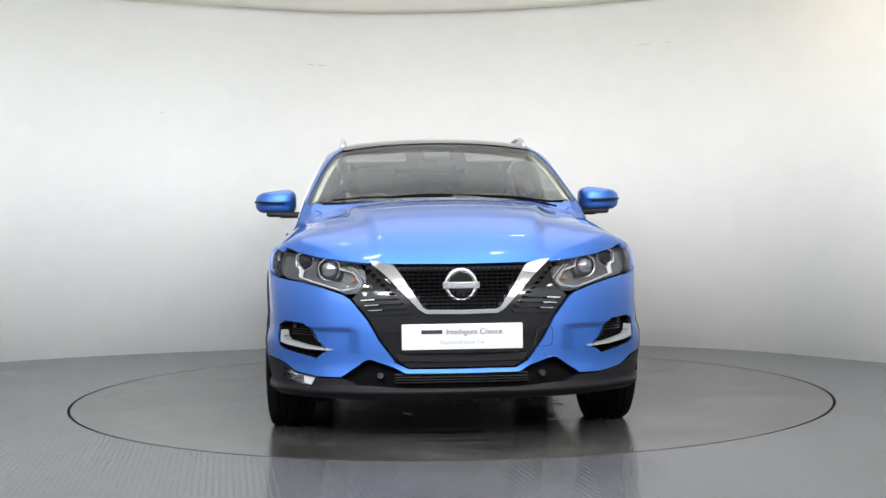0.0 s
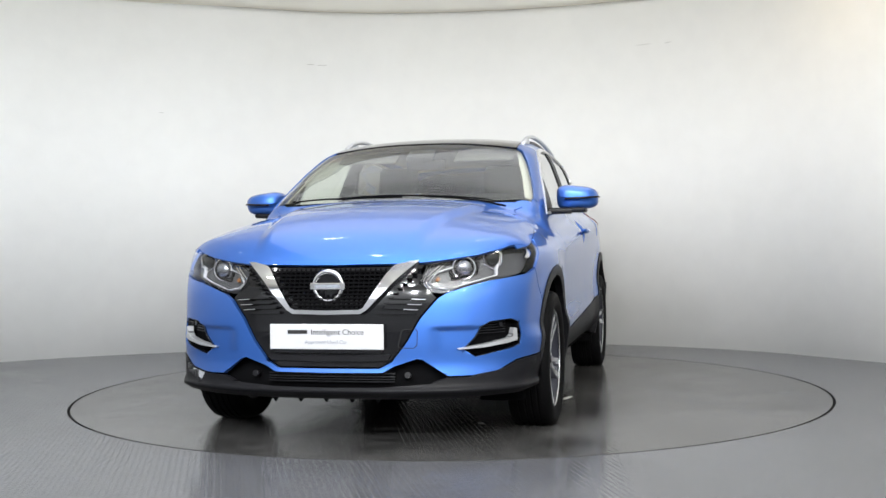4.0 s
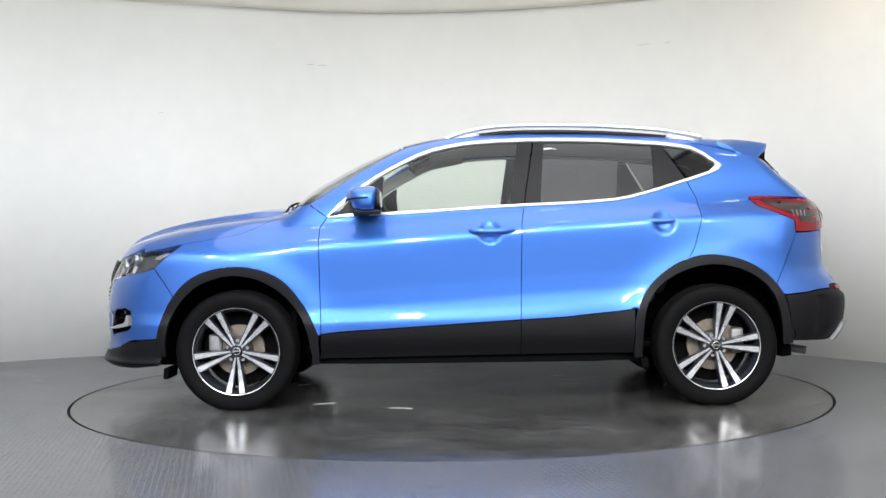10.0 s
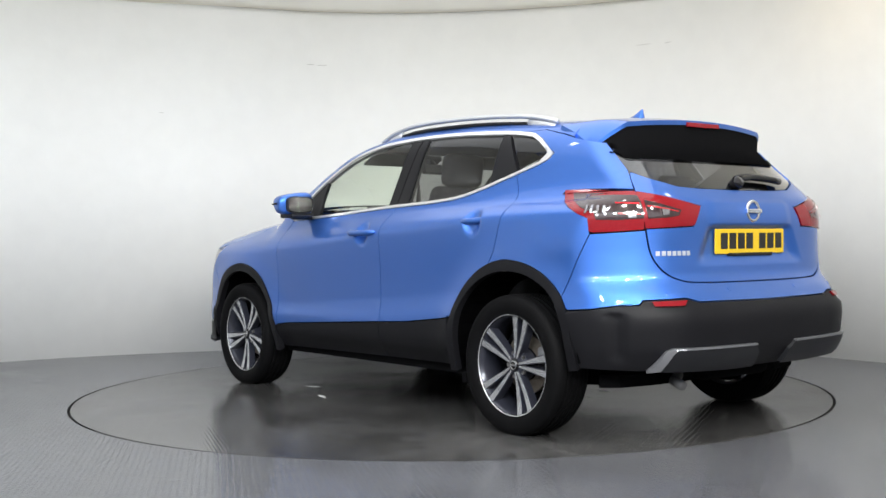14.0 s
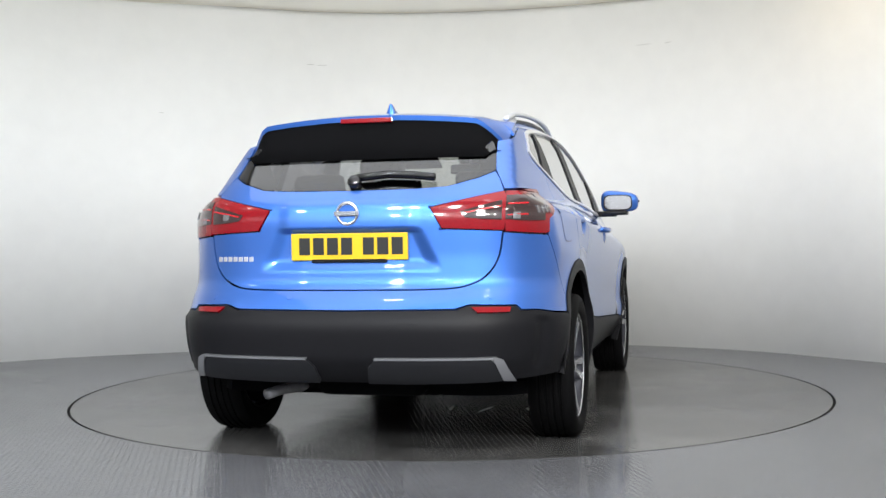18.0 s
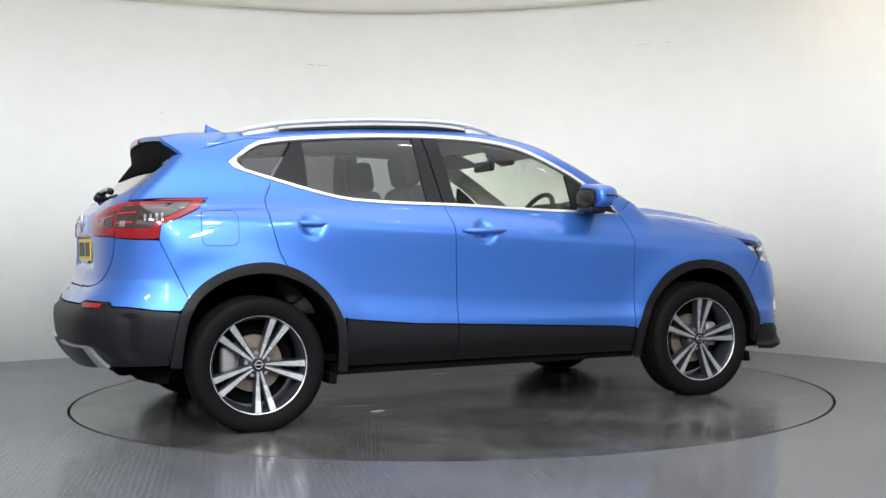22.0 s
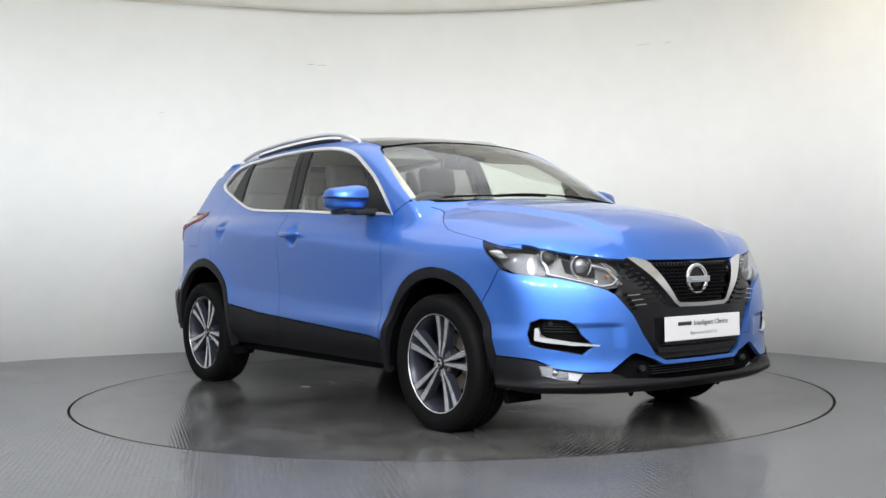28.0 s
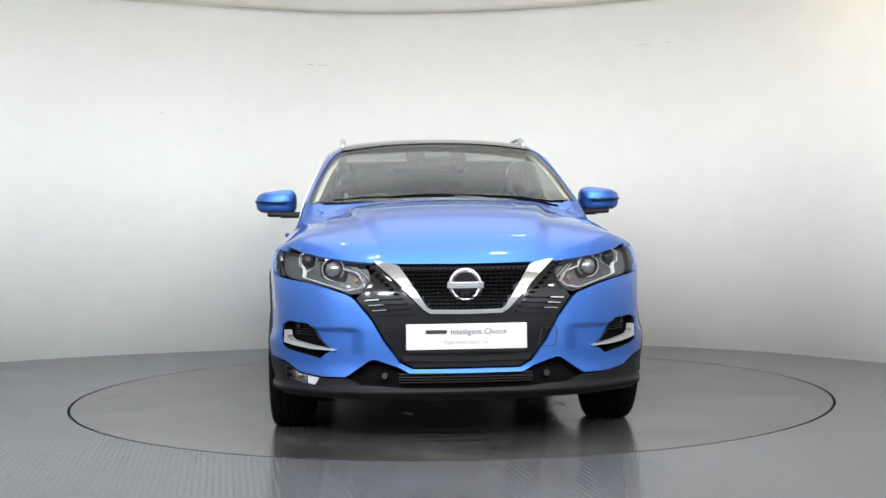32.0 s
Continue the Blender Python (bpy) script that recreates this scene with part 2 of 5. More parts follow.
part("rim_wall", lathe([(RING - 0.0062, -0.004), (RING - 0.0062, -0.03)], 180, "z"), M_GAP, turntable, "dark side of the turntable")
SCRAPS = ((0.72, 0.56, 0.13, 0.035, 18), (0.28, 0.765, 0.17, 0.03, -14), (-0.78, -0.385, 0.20, 0.022, -12), (-0.72, -0.62, 0.09, 0.05, 10), (1.24, 0.44, 0.05, 0.03, 40), (-0.76, -0.19, 0.17, 0.02, 4), (0.95, -0.3, 0.10, 0.02, 30))
for i, (x, y, w, d, turn) in enumerate(SCRAPS):
    rnd = random.Random(i)
    ring = [(w / 2 * math.cos(a) * rnd.uniform(0.7, 1.1), d / 2 * math.sin(a) * rnd.uniform(0.6, 1.2)) for a in np.linspace(0, 2 * math.pi, 14, endpoint=False)]
    b = prism(ring, 0.0003, 0.0011)
    b.transform(pose(x, y, 0, 0, 0, turn))
    part("worn_patch", b, M_CHIP, turntable, "pale patch where the paint is worn off")

ceiling = tagged(part("ceiling", lathe([(0.0, WALL_H + 0.02), (5.2, WALL_H + 0.02)], 64, "z"), M_CEIL, None, "glowing cream stretch ceiling over the studio"), kind="structure", category="ceiling")
ceiling.location = (*WALL_MID, 0)
light_panel = tagged(new("ceiling_light"), "large flat glowing ceiling light over the turntable", "ceiling light")
light_panel.location = (0, -1.0, WALL_H)
part("diffuser", box(3.9, 4.9, 0.02, pose(0, 0, -0.01), 0.004), M_PANEL, light_panel, "white glowing diffuser")
for x, y, sx, sy in ((1.97, 0, 0.04, 4.98), (-1.97, 0, 0.04, 4.98), (0, 2.47, 3.90, 0.04), (0, -2.47, 3.90, 0.04)):
    part("frame", box(sx, sy, 0.05, pose(x, y, -0.005), 0.004), M_SATIN, light_panel, "thin metal frame")
# the unseen outer hall closes the place; its ceiling glows as added fill light
bm = box(17, 19, 4, pose(0, -3.6, 1.5))
bmesh.ops.reverse_faces(bm, faces=bm.faces[:])
tagged(part("wall_hall", bm, M_HALL, None, "plain outer hall wall"), kind="structure", category="wall")
ceiling_hall = tagged(part("ceiling_hall", box(16.9, 6.3, 0.03, pose(0, -9.9, 3.25)), M_HALL_FILL, None, "unseen white hall ceiling made to glow as added fill light"), kind="structure", category="ceiling")


# ---- the car's body: one smooth form, from which every panel is cut ----
def smooth_curve(xs, ys, sigma=0.03):
    """A smooth curve through about these points, as a function."""
    lo, hi = xs[0] - 0.4, xs[-1] + 0.4
    g = np.linspace(lo, hi, 1201)
    v = np.interp(g, xs, ys)
    head, tail = (ys[1] - ys[0]) / (xs[1] - xs[0]), (ys[-1] - ys[-2]) / (xs[-1] - xs[-2])
    v = np.where(g < xs[0], ys[0] + head * (g - xs[0]), v)
    v = np.where(g > xs[-1], ys[-1] + tail * (g - xs[-1]), v)
    n = int(3 * sigma / (g[1] - g[0])) + 1
    k = np.exp(-0.5 * (np.arange(-n, n + 1) * (g[1] - g[0]) / sigma) ** 2)
    k /= k.sum()
    v = np.convolve(np.pad(v, n, mode="reflect", reflect_type="odd"), k, mode="valid")
    return lambda q: np.interp(q, g, v)


side_profile = smooth_curve((0.15, 0.25, 0.34, 0.43, 0.49, 0.545, 0.60, 0.70, 0.80, 0.90, 0.955, 0.985, 1.02, 1.07, 1.15, 1.3, 1.5, 1.65),
                            (0.83, 0.862, 0.884, 0.900, 0.903, 0.892, 0.886, 0.888, 0.894, 0.901, 0.903, 0.888, 0.858, 0.808, 0.778, 0.727, 0.655, 0.595), 0.014)
plan_low = smooth_curve((-2.3, -2.0, -1.81, -1.6, -1.3, -0.9, -0.25, 0.85, 1.3, 1.6, 1.8, 1.95, 2.3),
                        (0.88, 0.935, 0.96, 0.98, 0.992, 1.0, 1.0, 1.0, 0.996, 0.985, 0.965, 0.94, 0.87), 0.08)
plan_high = smooth_curve((-2.2, -1.9, -1.55, -1.41, -1.0, 0.0, 0.8, 1.3, 2.0), (0.83, 0.89, 0.935, 0.955, 0.995, 1.01, 1.0, 1.0, 0.98), 0.1)
top_line = smooth_curve((-2.2, -1.85, -1.64, -1.5, -1.1, -0.7, -0.3, 0.0, 0.25, 0.42, 0.62, 0.82, 0.98, 1.06, 1.15, 1.3, 1.5, 1.7, 1.85, 2.0, 2.1, 2.17, 2.23),
                        (1.45, 1.488, 1.503, 1.520, 1.553, 1.576, 1.582, 1.574, 1.545, 1.510, 1.432, 1.332, 1.240, 1.148, 1.124, 1.106, 1.082, 1.048, 1.010, 0.953, 0.895, 0.835, 0.76), 0.035)
crown = smooth_curve((-2.2, -1.6, -1.0, 0.0, 0.35, 0.6, 0.95, 1.15, 1.6, 2.2), (0.12, 0.10, 0.085, 0.08, 0.095, 0.125, 0.14, 0.085, 0.095, 0.06), 0.12)
front_line = smooth_curve((0.10, 0.15, 0.19, 0.25, 0.33, 0.37, 0.45, 0.55, 0.65, 0.73, 0.80, 0.88, 1.0),
                          (1.92, 2.06, 2.16, 2.215, 2.215, 2.20, 2.205, 2.205, 2.195, 2.18, 2.145, 2.11, 2.03), 0.025)
front_bow = smooth_curve((0.0, 0.15, 0.264, 0.436, 0.6, 0.72, 0.80, 0.90, 1.0), (0.0, 0.001, 0.006, 0.036, 0.098, 0.175, 0.25, 0.385, 0.56), 0.04)
rear_line = smooth_curve((0.20, 0.24, 0.294, 0.347, 0.425, 0.56, 0.61, 0.64, 0.68, 0.74, 0.86, 0.95, 1.02, 1.09, 1.125, 1.174, 1.276, 1.365, 1.45, 1.6),
                         (1.90, 1.95, 2.06, 2.12, 2.165, 2.165, 2.155, 2.13, 2.11, 2.055, 2.045, 2.045, 2.045, 2.03, 1.995, 1.945, 1.825, 1.725, 1.635, 1.47), 0.018)
rear_bow = smooth_curve((0.0, 0.2, 0.354, 0.5, 0.6, 0.70, 0.76, 0.80, 0.90, 1.0), (0.0, 0.001, 0.006, 0.02, 0.042, 0.098, 0.16, 0.21, 0.39, 0.6), 0.035)


def smax(a, b, k):
    h = np.clip(1 - np.abs(a - b) / k, 0, 1)
    return np.maximum(a, b) + k / 6 * h ** 3


def step(a, b, q):
    h = np.clip((q - a) / (b - a), 0, 1)
    return h * h * (3 - 2 * h)


HANDLE_HOLLOWS = ((-0.085, 0.972), (-1.045, 1.012))


def half_width(x, z):
    # both creases rise to the rear
    tilt = 0.066 * np.clip(x, -1.6, 1.3) * step(0.44, 0.60, z) * (1 - step(1.0, 1.2, z))
    w = side_profile(z + tilt) * (plan_low(x) + (plan_high(x) - plan_low(x)) * step(0.85, 1.15, z))
    # flared arches
    for ax in (1.318, -1.316):
        d = np.hypot(x - ax, z - 0.33)
        w = w + (0.017 if ax > 0 else 0.019) * np.exp(-(((d - 0.44) / 0.10) ** 2)) * (z > -1)
    # hollows behind the door handles
    for hx, hz in HANDLE_HOLLOWS:
        d2 = (x - hx) ** 2 + (z - hz) ** 2
        w = w - 0.027 * np.exp(-((d2 / 0.054 ** 2) ** 2.5))
    return w


def body_field(x, y, z):
    """Below nought inside the car, above it outside."""
    ay = np.sqrt(y * y + 1e-6)
    side = ay - half_width(x, z)
    c = (ay / 0.8) ** 2.3
    bone = 0.024 * (1 - step(-0.035, 0.035, ay - (0.36 + (2.1 - x) * 0.165))) * step(1.0, 1.25, x)
    top = z - (top_line(x) - crown(x) * c + bone)
    front = x - (front_line(z) - front_bow(ay))
    rear = -x - (rear_line(z) - rear_bow(ay) * (1 + 0.25 * step(1.0, 1.3, z)))
    f = smax(side, top * 0.9, 0.16)
    f = smax(f, front, 0.07)
    return smax(f, rear, 0.05)


def field_normal(p, e=0.004):
    g = np.stack([body_field(*(p + e * d).T) - body_field(*(p - e * d).T) for d in np.eye(3)], 1)
    return g / (np.linalg.norm(g, axis=1, keepdims=True) + 1e-12)


PIVOT = {"front": 1.0, "rear": -1.0}


def ways(kind, u, v):
    """Start points outside, and points inside, for a way of looking at the body."""
    u, v = np.asarray(u, float), np.asarray(v, float)
    o = np.zeros_like(u)
    if kind == "side":
        return np.stack([u, o + 1.4, v], 1), np.stack([u, o + 0.05, v], 1)
    if kind == "top":
        return np.stack([u, v, o + 2.2], 1), np.stack([u, v, o + 0.5], 1)
    if kind == "arc":
        return np.stack([u, 2 * np.cos(v), 0.95 + 2 * np.sin(v)], 1), np.stack([u, 0.02 * np.cos(v), 0.95 + 0.02 * np.sin(v)], 1)
    if kind == "nose":
        return np.stack([o + 3.0, u, v], 1), np.stack([o + 0.3, u, v], 1)
    if kind == "tail":
        return np.stack([o - 3.0, u, v], 1), np.stack([o - 0.3, u, v], 1)
    sgn = 1 if kind == "front" else -1
    px = PIVOT[kind]
    return (np.stack([px + sgn * 2 * np.cos(u), 2 * np.sin(u), v], 1), np.stack([px + sgn * 0.05 * np.cos(u), 0.05 * np.sin(u), v], 1))


def on_body(kind, u, v):
    a, b = ways(kind, u, v)
    lo, hi = np.zeros(len(a)), np.ones(len(a))
    # first crossing, then halving
    for t in np.linspace(0.02, 1, 60):
        p = a + (b - a) * t
        inside = (body_field(*p.T) < 0) & (hi == 1)
        hi = np.where(inside, t, hi)
        lo = np.where((hi == 1), t, lo)
    lo = np.where(hi < 1, hi - 0.98 / 59, 0.98)
    for _ in range(22):
        mid = (lo + hi) / 2
        p = a + (b - a) * mid[:, None]
        out = body_field(*p.T) > 0
        lo, hi = np.where(out, mid, lo), np.where(out, hi, mid)
    return a + (b - a) * hi[:, None]


def to_kind(kind, p):
    if kind == "side":
        return p[:, [0, 2]]
    if kind == "top":
        return p[:, [0, 1]]
    if kind == "arc":
        return np.stack([p[:, 0], np.arctan2(p[:, 2] - 0.95, p[:, 1])], 1)
    if kind in ("nose", "tail"):
        return p[:, [1, 2]]
    sgn = 1 if kind == "front" else -1
    return np.stack([np.arctan2(p[:, 1], sgn * (p[:, 0] - PIVOT[kind])), p[:, 2]], 1)


def dense(points, gap=0.03):
    out = []
    for a, b in zip(points, points[1:]):
        n = max(1, int(math.dist(a, b) / gap))
        out += [(a[0] + (b[0] - a[0]) * i / n, a[1] + (b[1] - a[1]) * i / n) for i in range(n)]
    return out + [points[-1]]


def outline(kind, *runs):
    """An outline in a kind's own two numbers, from runs of (kind, points...)."""
    out = []
    for k, *pts in runs:
        pts = dense(pts) if len(pts) > 1 else pts
        if k == kind:
            out += [tuple(p) for p in pts]
        else:
            q = np.array(pts, float)
            out += [tuple(p) for p in to_kind(kind, on_body(k, q[:, 0], q[:, 1]))]
    if len(out) == 1:
        return out
    keep = [out[0]]
    for p in out[1:]:
        if math.dist(p, keep[-1]) > 0.002:
            keep.append(p)
    if math.dist(keep[0], keep[-1]) < 0.002:
        keep.pop()
    return keep


def mirrored(points):
    """A half outline (second number or first number from the middle line) closed by its mirror image."""
    return points + [(-u, v) for u, v in reversed(points)]


def shrunk(poly, d):
    """The outline drawn in by d."""
    n = len(poly)
    area = sum(poly[i][0] * poly[(i + 1) % n][1] - poly[(i + 1) % n][0] * poly[i][1] for i in range(n))
    sgn = 1 if area > 0 else -1
    out = []
    for i in range(n):
        (ax, ay), (bx, by), (cx, cy) = poly[i - 1], poly[i], poly[(i + 1) % n]
        e1, e2 = Vector((bx - ax, by - ay)), Vector((cx - bx, cy - by))
        if e1.length < 1e-9 or e2.length < 1e-9:
            out.append((bx, by))
            continue
        n1, n2 = Vector((-e1.y, e1.x)).normalized(), Vector((-e2.y, e2.x)).normalized()
        m = n1 + n2
        if m.length < 0.3:
            out.append((bx, by))
            continue
        m = m.normalized()
        out.append((bx + sgn * m.x * d / max(0.5, m.dot(n1)), by + sgn * m.y * d / max(0.5, m.dot(n1))))
    return out


def with_holes(poly, holes):
    """The outline with holes, each tied to the outer line by a hairline slit."""
    for hole in holes:
        area = lambda q: sum(q[i - 1][0] * q[i][1] - q[i][0] * q[i - 1][1] for i in range(len(q)))
        hole = hole if area(hole) * area(poly) < 0 else hole[::-1]
        i, j = min(((a, b) for a in range(len(poly)) for b in range(len(hole))), key=lambda ab: math.dist(poly[ab[0]], hole[ab[1]]))
        p, h = Vector(poly[i]), Vector(hole[j])
        side = Vector((-(h - p).y, (h - p).x)).normalized() * 0.0003
        ring = hole[j + 1:] + hole[:j]
        sgn = 1 if area(poly) > 0 else -1
        poly = poly[:i] + [tuple(p - sgn * side), tuple(h - sgn * side)] + ring + [tuple(h + sgn * side), tuple(p + sgn * side)] + poly[i + 1:]
    return poly


def cut_grid(poly, du, dv):
    bm = bmesh.new()
    vs = [bm.verts.new((u, v, 0)) for u, v in poly]
    f = bm.faces.new(vs)
    f.normal_update()
    if f.normal.z < 0:
        f.normal_flip()
    us, ws = [p[0] for p in poly], [p[1] for p in poly]
    for k in range(math.floor(min(us) / du), math.ceil(max(us) / du)):
        bmesh.ops.bisect_plane(bm, geom=bm.verts[:] + bm.edges[:] + bm.faces[:], dist=1e-5, plane_co=((k + 0.497) * du, 0, 0), plane_no=(1, 0, 0))
    for k in range(math.floor(min(ws) / dv), math.ceil(max(ws) / dv)):
        bmesh.ops.bisect_plane(bm, geom=bm.verts[:] + bm.edges[:] + bm.faces[:], dist=1e-5, plane_co=(0, (k + 0.497) * dv, 0), plane_no=(0, 1, 0))
    return bm


def skin(name, kind, poly, mat, parent, label="", lift=0.0, thick=0.014, gap=0.002, step_uv=0.03, shape=None, flip=False, holes=()):
    """One panel of the body: an outline laid onto the form, with turned-in edges. lift: metres proud of the form; shape(u, v): more of it.
    flip: for the other flank of the car. holes: outlines left open."""
    poly = shrunk(poly, gap) if gap else poly
    poly = with_holes(poly, holes)
    bm = cut_grid(poly, step_uv, step_uv)
    bmesh.ops.remove_doubles(bm, verts=bm.verts[:], dist=2e-4)
    bm.verts.ensure_lookup_table()
    uv = np.array([v.co[:2] for v in bm.verts])
    p = on_body(kind, uv[:, 0], uv[:, 1])
    nrm = field_normal(p)
    up = np.full(len(p), lift, float) if shape is None else lift + shape(uv[:, 0], uv[:, 1])
    q = p + nrm * up[:, None]
    if shape is not None:
        a, b = np.array([1e-3, 0]), np.array([0, 1e-3])
        def pos(w):
            pp = on_body(kind, w[:, 0], w[:, 1])
            return pp + field_normal(pp) * (lift + shape(w[:, 0], w[:, 1]))[:, None]
        cr = np.cross(pos(uv + a) - pos(uv - a), pos(uv + b) - pos(uv - b))
        cr /= np.linalg.norm(cr, axis=1, keepdims=True) + 1e-12
        nrm = np.where((cr * nrm).sum(1, keepdims=True) < 0, -cr, cr)
    m = -1 if flip else 1
    faces = [[v.index for v in f.verts] for f in bm.faces]
    rim = [(e.verts[0].index, e.verts[1].index, e.link_faces[0]) for e in bm.edges if len(e.link_faces) == 1]
    n = len(q)
    back = {}
    verts = [tuple(c) for c in q]
    for a, b, _ in rim:
        for i in (a, b):
            if i not in back:
                back[i] = len(verts)
                verts.append(tuple(q[i] - nrm[i] * thick))
    loops = []
    final = []
    for f in faces:
        ring = np.array([verts[i] for i in f])
        fn = np.cross(ring, np.roll(ring, -1, axis=0)).sum(0)
        if fn @ nrm[f].mean(0) < 0:
            f = f[::-1]
        final.append(f)
        loops += [nrm[i] for i in f]
    for a, b, lf in rim:
        if thick <= 0:
            break
        f = [a, b, back[b], back[a]]
        pa, pb, pc = (np.array(verts[i]) for i in f[:3])
        fn = np.cross(pb - pa, pc - pb)
        inner = np.mean([verts[v.index] for v in lf.verts], axis=0)
        if fn @ (pa - inner) < 0:
            f, fn = f[::-1], -fn
        fn = fn / (np.linalg.norm(fn) + 1e-12)
        final.append(f)
        loops += [fn] * 4
    bm.free()
    verts = [(x, y * m, z) for x, y, z in verts]
    loops = [(x, y * m, z) for x, y, z in loops]
    if flip:
        out, i = [], 0
        for f in final:
            out += loops[i:i + len(f)][::-1]
            i += len(f)
        loops, final = out, [f[::-1] for f in final]
    mesh = bpy.data.meshes.new(name)
    mesh.from_pydata(verts, [], final)
    mesh.polygons.foreach_set("use_smooth", [True] * len(final))
    mesh.materials.append(mat)
    mesh.normals_split_custom_set(loops)
    ob = new(name, mesh)
    ob.parent = parent
    return tagged(ob, label)


def both(name, kind, poly, mat, parent, label="", **more):
    """The panel on both flanks."""
    return [skin(name, kind, poly, mat, parent, label, flip=fl, **more) for fl in (False, True)]


car = tagged(new("car"), "metallic blue five-door crossover car parked on the turntable", "car")

# outlines seen from the side (x forward, z up)
ARCH_F = [(1.764, 0.408), (1.733, 0.527), (1.682, 0.622), (1.594, 0.721), (1.484, 0.774), (1.367, 0.796), (1.259, 0.794), (1.150, 0.768), (1.054, 0.714), (0.977, 0.624), (0.909, 0.516), (0.865, 0.410)]
ARCH_FI = [(1.721, 0.30), (1.715, 0.408), (1.683, 0.526), (1.614, 0.623), (1.526, 0.700), (1.406, 0.741), (1.310, 0.748), (1.191, 0.725), (1.083, 0.664), (0.996, 0.576), (0.929, 0.457), (0.903, 0.30)]
ARCH_R = [(-0.880, 0.50), (-0.931, 0.626), (-1.000, 0.710), (-1.105, 0.785), (-1.220, 0.825), (-1.316, 0.831), (-1.429, 0.814), (-1.541, 0.770), (-1.635, 0.697), (-1.700, 0.606), (-1.727, 0.492), (-1.749, 0.338)]
ARCH_RI = [(-0.915, 0.30), (-0.925, 0.50), (-0.968, 0.616), (-1.066, 0.709), (-1.200, 0.765), (-1.315, 0.779), (-1.448, 0.758), (-1.560, 0.702), (-1.634, 0.626), (-1.678, 0.511), (-1.695, 0.33)]


def rounded(pts, n=2):
    """Corner cutting on an open line, ends kept."""
    for _ in range(n):
        out = [pts[0]]
        for a, b in zip(pts, pts[1:]):
            out += [(a[0] * 0.75 + b[0] * 0.25, a[1] * 0.75 + b[1] * 0.25), (a[0] * 0.25 + b[0] * 0.75, a[1] * 0.25 + b[1] * 0.75)]
        pts = out + [pts[-1]]
    return pts


ARCH_F, ARCH_FI, ARCH_R, ARCH_RI = (rounded(a, 2) for a in (ARCH_F, ARCH_FI, ARCH_R, ARCH_RI))
HOODLINE = rounded([(1.621, 0.926), (1.469, 0.950), (1.314, 0.976), (1.256, 0.999), (1.141, 1.055), (1.085, 1.078), (1.03, 1.100)], 1)
DLO_TOP = rounded([(0.823, 1.064), (0.746, 1.154), (0.589, 1.275), (0.442, 1.359), (0.274, 1.440), (0.113, 1.477), (-0.051, 1.496), (-0.346, 1.505), (-0.658, 1.500), (-1.008, 1.478), (-1.16, 1.462), (-1.276, 1.440), (-1.413, 1.335)], 1)
DLO_LOW = rounded([(-1.413, 1.335), (-1.386, 1.300), (-1.203, 1.243), (-1.001, 1.181), (-0.832, 1.139), (-0.667, 1.126), (-0.512, 1.118), (-0.196, 1.109), (0.137, 1.090), (0.435, 1.075), (0.823, 1.064)], 1)
DOOR_FRONT = [(0.823, 1.062), (0.860, 1.005), (0.859, 0.889), (0.855, 0.652), (0.849, 0.42)]
B_SPLIT = [(-0.281, 1.112), (-0.263, 1.011), (-0.255, 0.678), (-0.251, 0.486)]
DOOR_REAR = [(-1.203, 1.243), (-1.250, 1.145), (-1.253, 1.032), (-1.212, 0.879), (-1.190, 0.812)]
SILL_TOP = [(0.849, 0.42), (0.752, 0.431), (0.440, 0.448), (-0.251, 0.486), (-0.489, 0.498), (-0.793, 0.528), (-0.888, 0.54)]


def between(line, x0, x1):
    """The stretch of a line (sorted by x either way) between two x, with its ends put in."""
    xs, zs = [p[0] for p in line], [p[1] for p in line]
    order = np.argsort(xs)
    f = lambda x: float(np.interp(x, np.array(xs)[order], np.array(zs)[order]))
    lo, hi = min(x0, x1), max(x0, x1)
    mid = sorted((p for p in line if lo + 1e-6 < p[0] < hi - 1e-6), key=lambda p: p[0], reverse=x1 < x0)
    return [(x0, f(x0)), *mid, (x1, f(x1))]


i_f = min(range(len(ARCH_F)), key=lambda i: math.dist(ARCH_F[i], (1.663, 0.65)))
fender = outline("side", ("side", *ARCH_F[i_f:], (0.849, 0.42)), ("side", *DOOR_FRONT[::-1]), ("side", (0.823, 1.064), (0.93, 1.142)),
                 ("side", (0.95, 1.138), *HOODLINE[::-1]), ("side", (1.621, 0.926), (1.70, 0.858), (1.775, 0.795), ARCH_F[i_f]))
both("front_wing", "side", fender, M_BLUE, car)

front_door = outline("side", ("side", *DOOR_FRONT), ("side", *between(SILL_TOP, 0.849, -0.251)), ("side", *B_SPLIT[::-1]), ("side", *between(DLO_LOW, -0.281, 0.80)))
doors_front = both("front_door", "side", front_door, M_BLUE, car, step_uv=0.018)
i_r = min(range(len(ARCH_R)), key=lambda i: math.dist(ARCH_R[i], (-1.190, 0.812)))
DOOR_REAR[-1] = ARCH_R[i_r]
rear_door = outline("side", ("side", *B_SPLIT), ("side", *between(SILL_TOP, -0.251, -0.888)), ("side", *ARCH_R[1:i_r + 1]), ("side", *DOOR_REAR[::-1]), ("side", *between(DLO_LOW, -1.203, -0.281)))
doors_rear = both("rear_door", "side", rear_door, M_BLUE, car, step_uv=0.018)
i_q = min(range(len(ARCH_R)), key=lambda i: math.dist(ARCH_R[i], (-1.655, 0.67)))
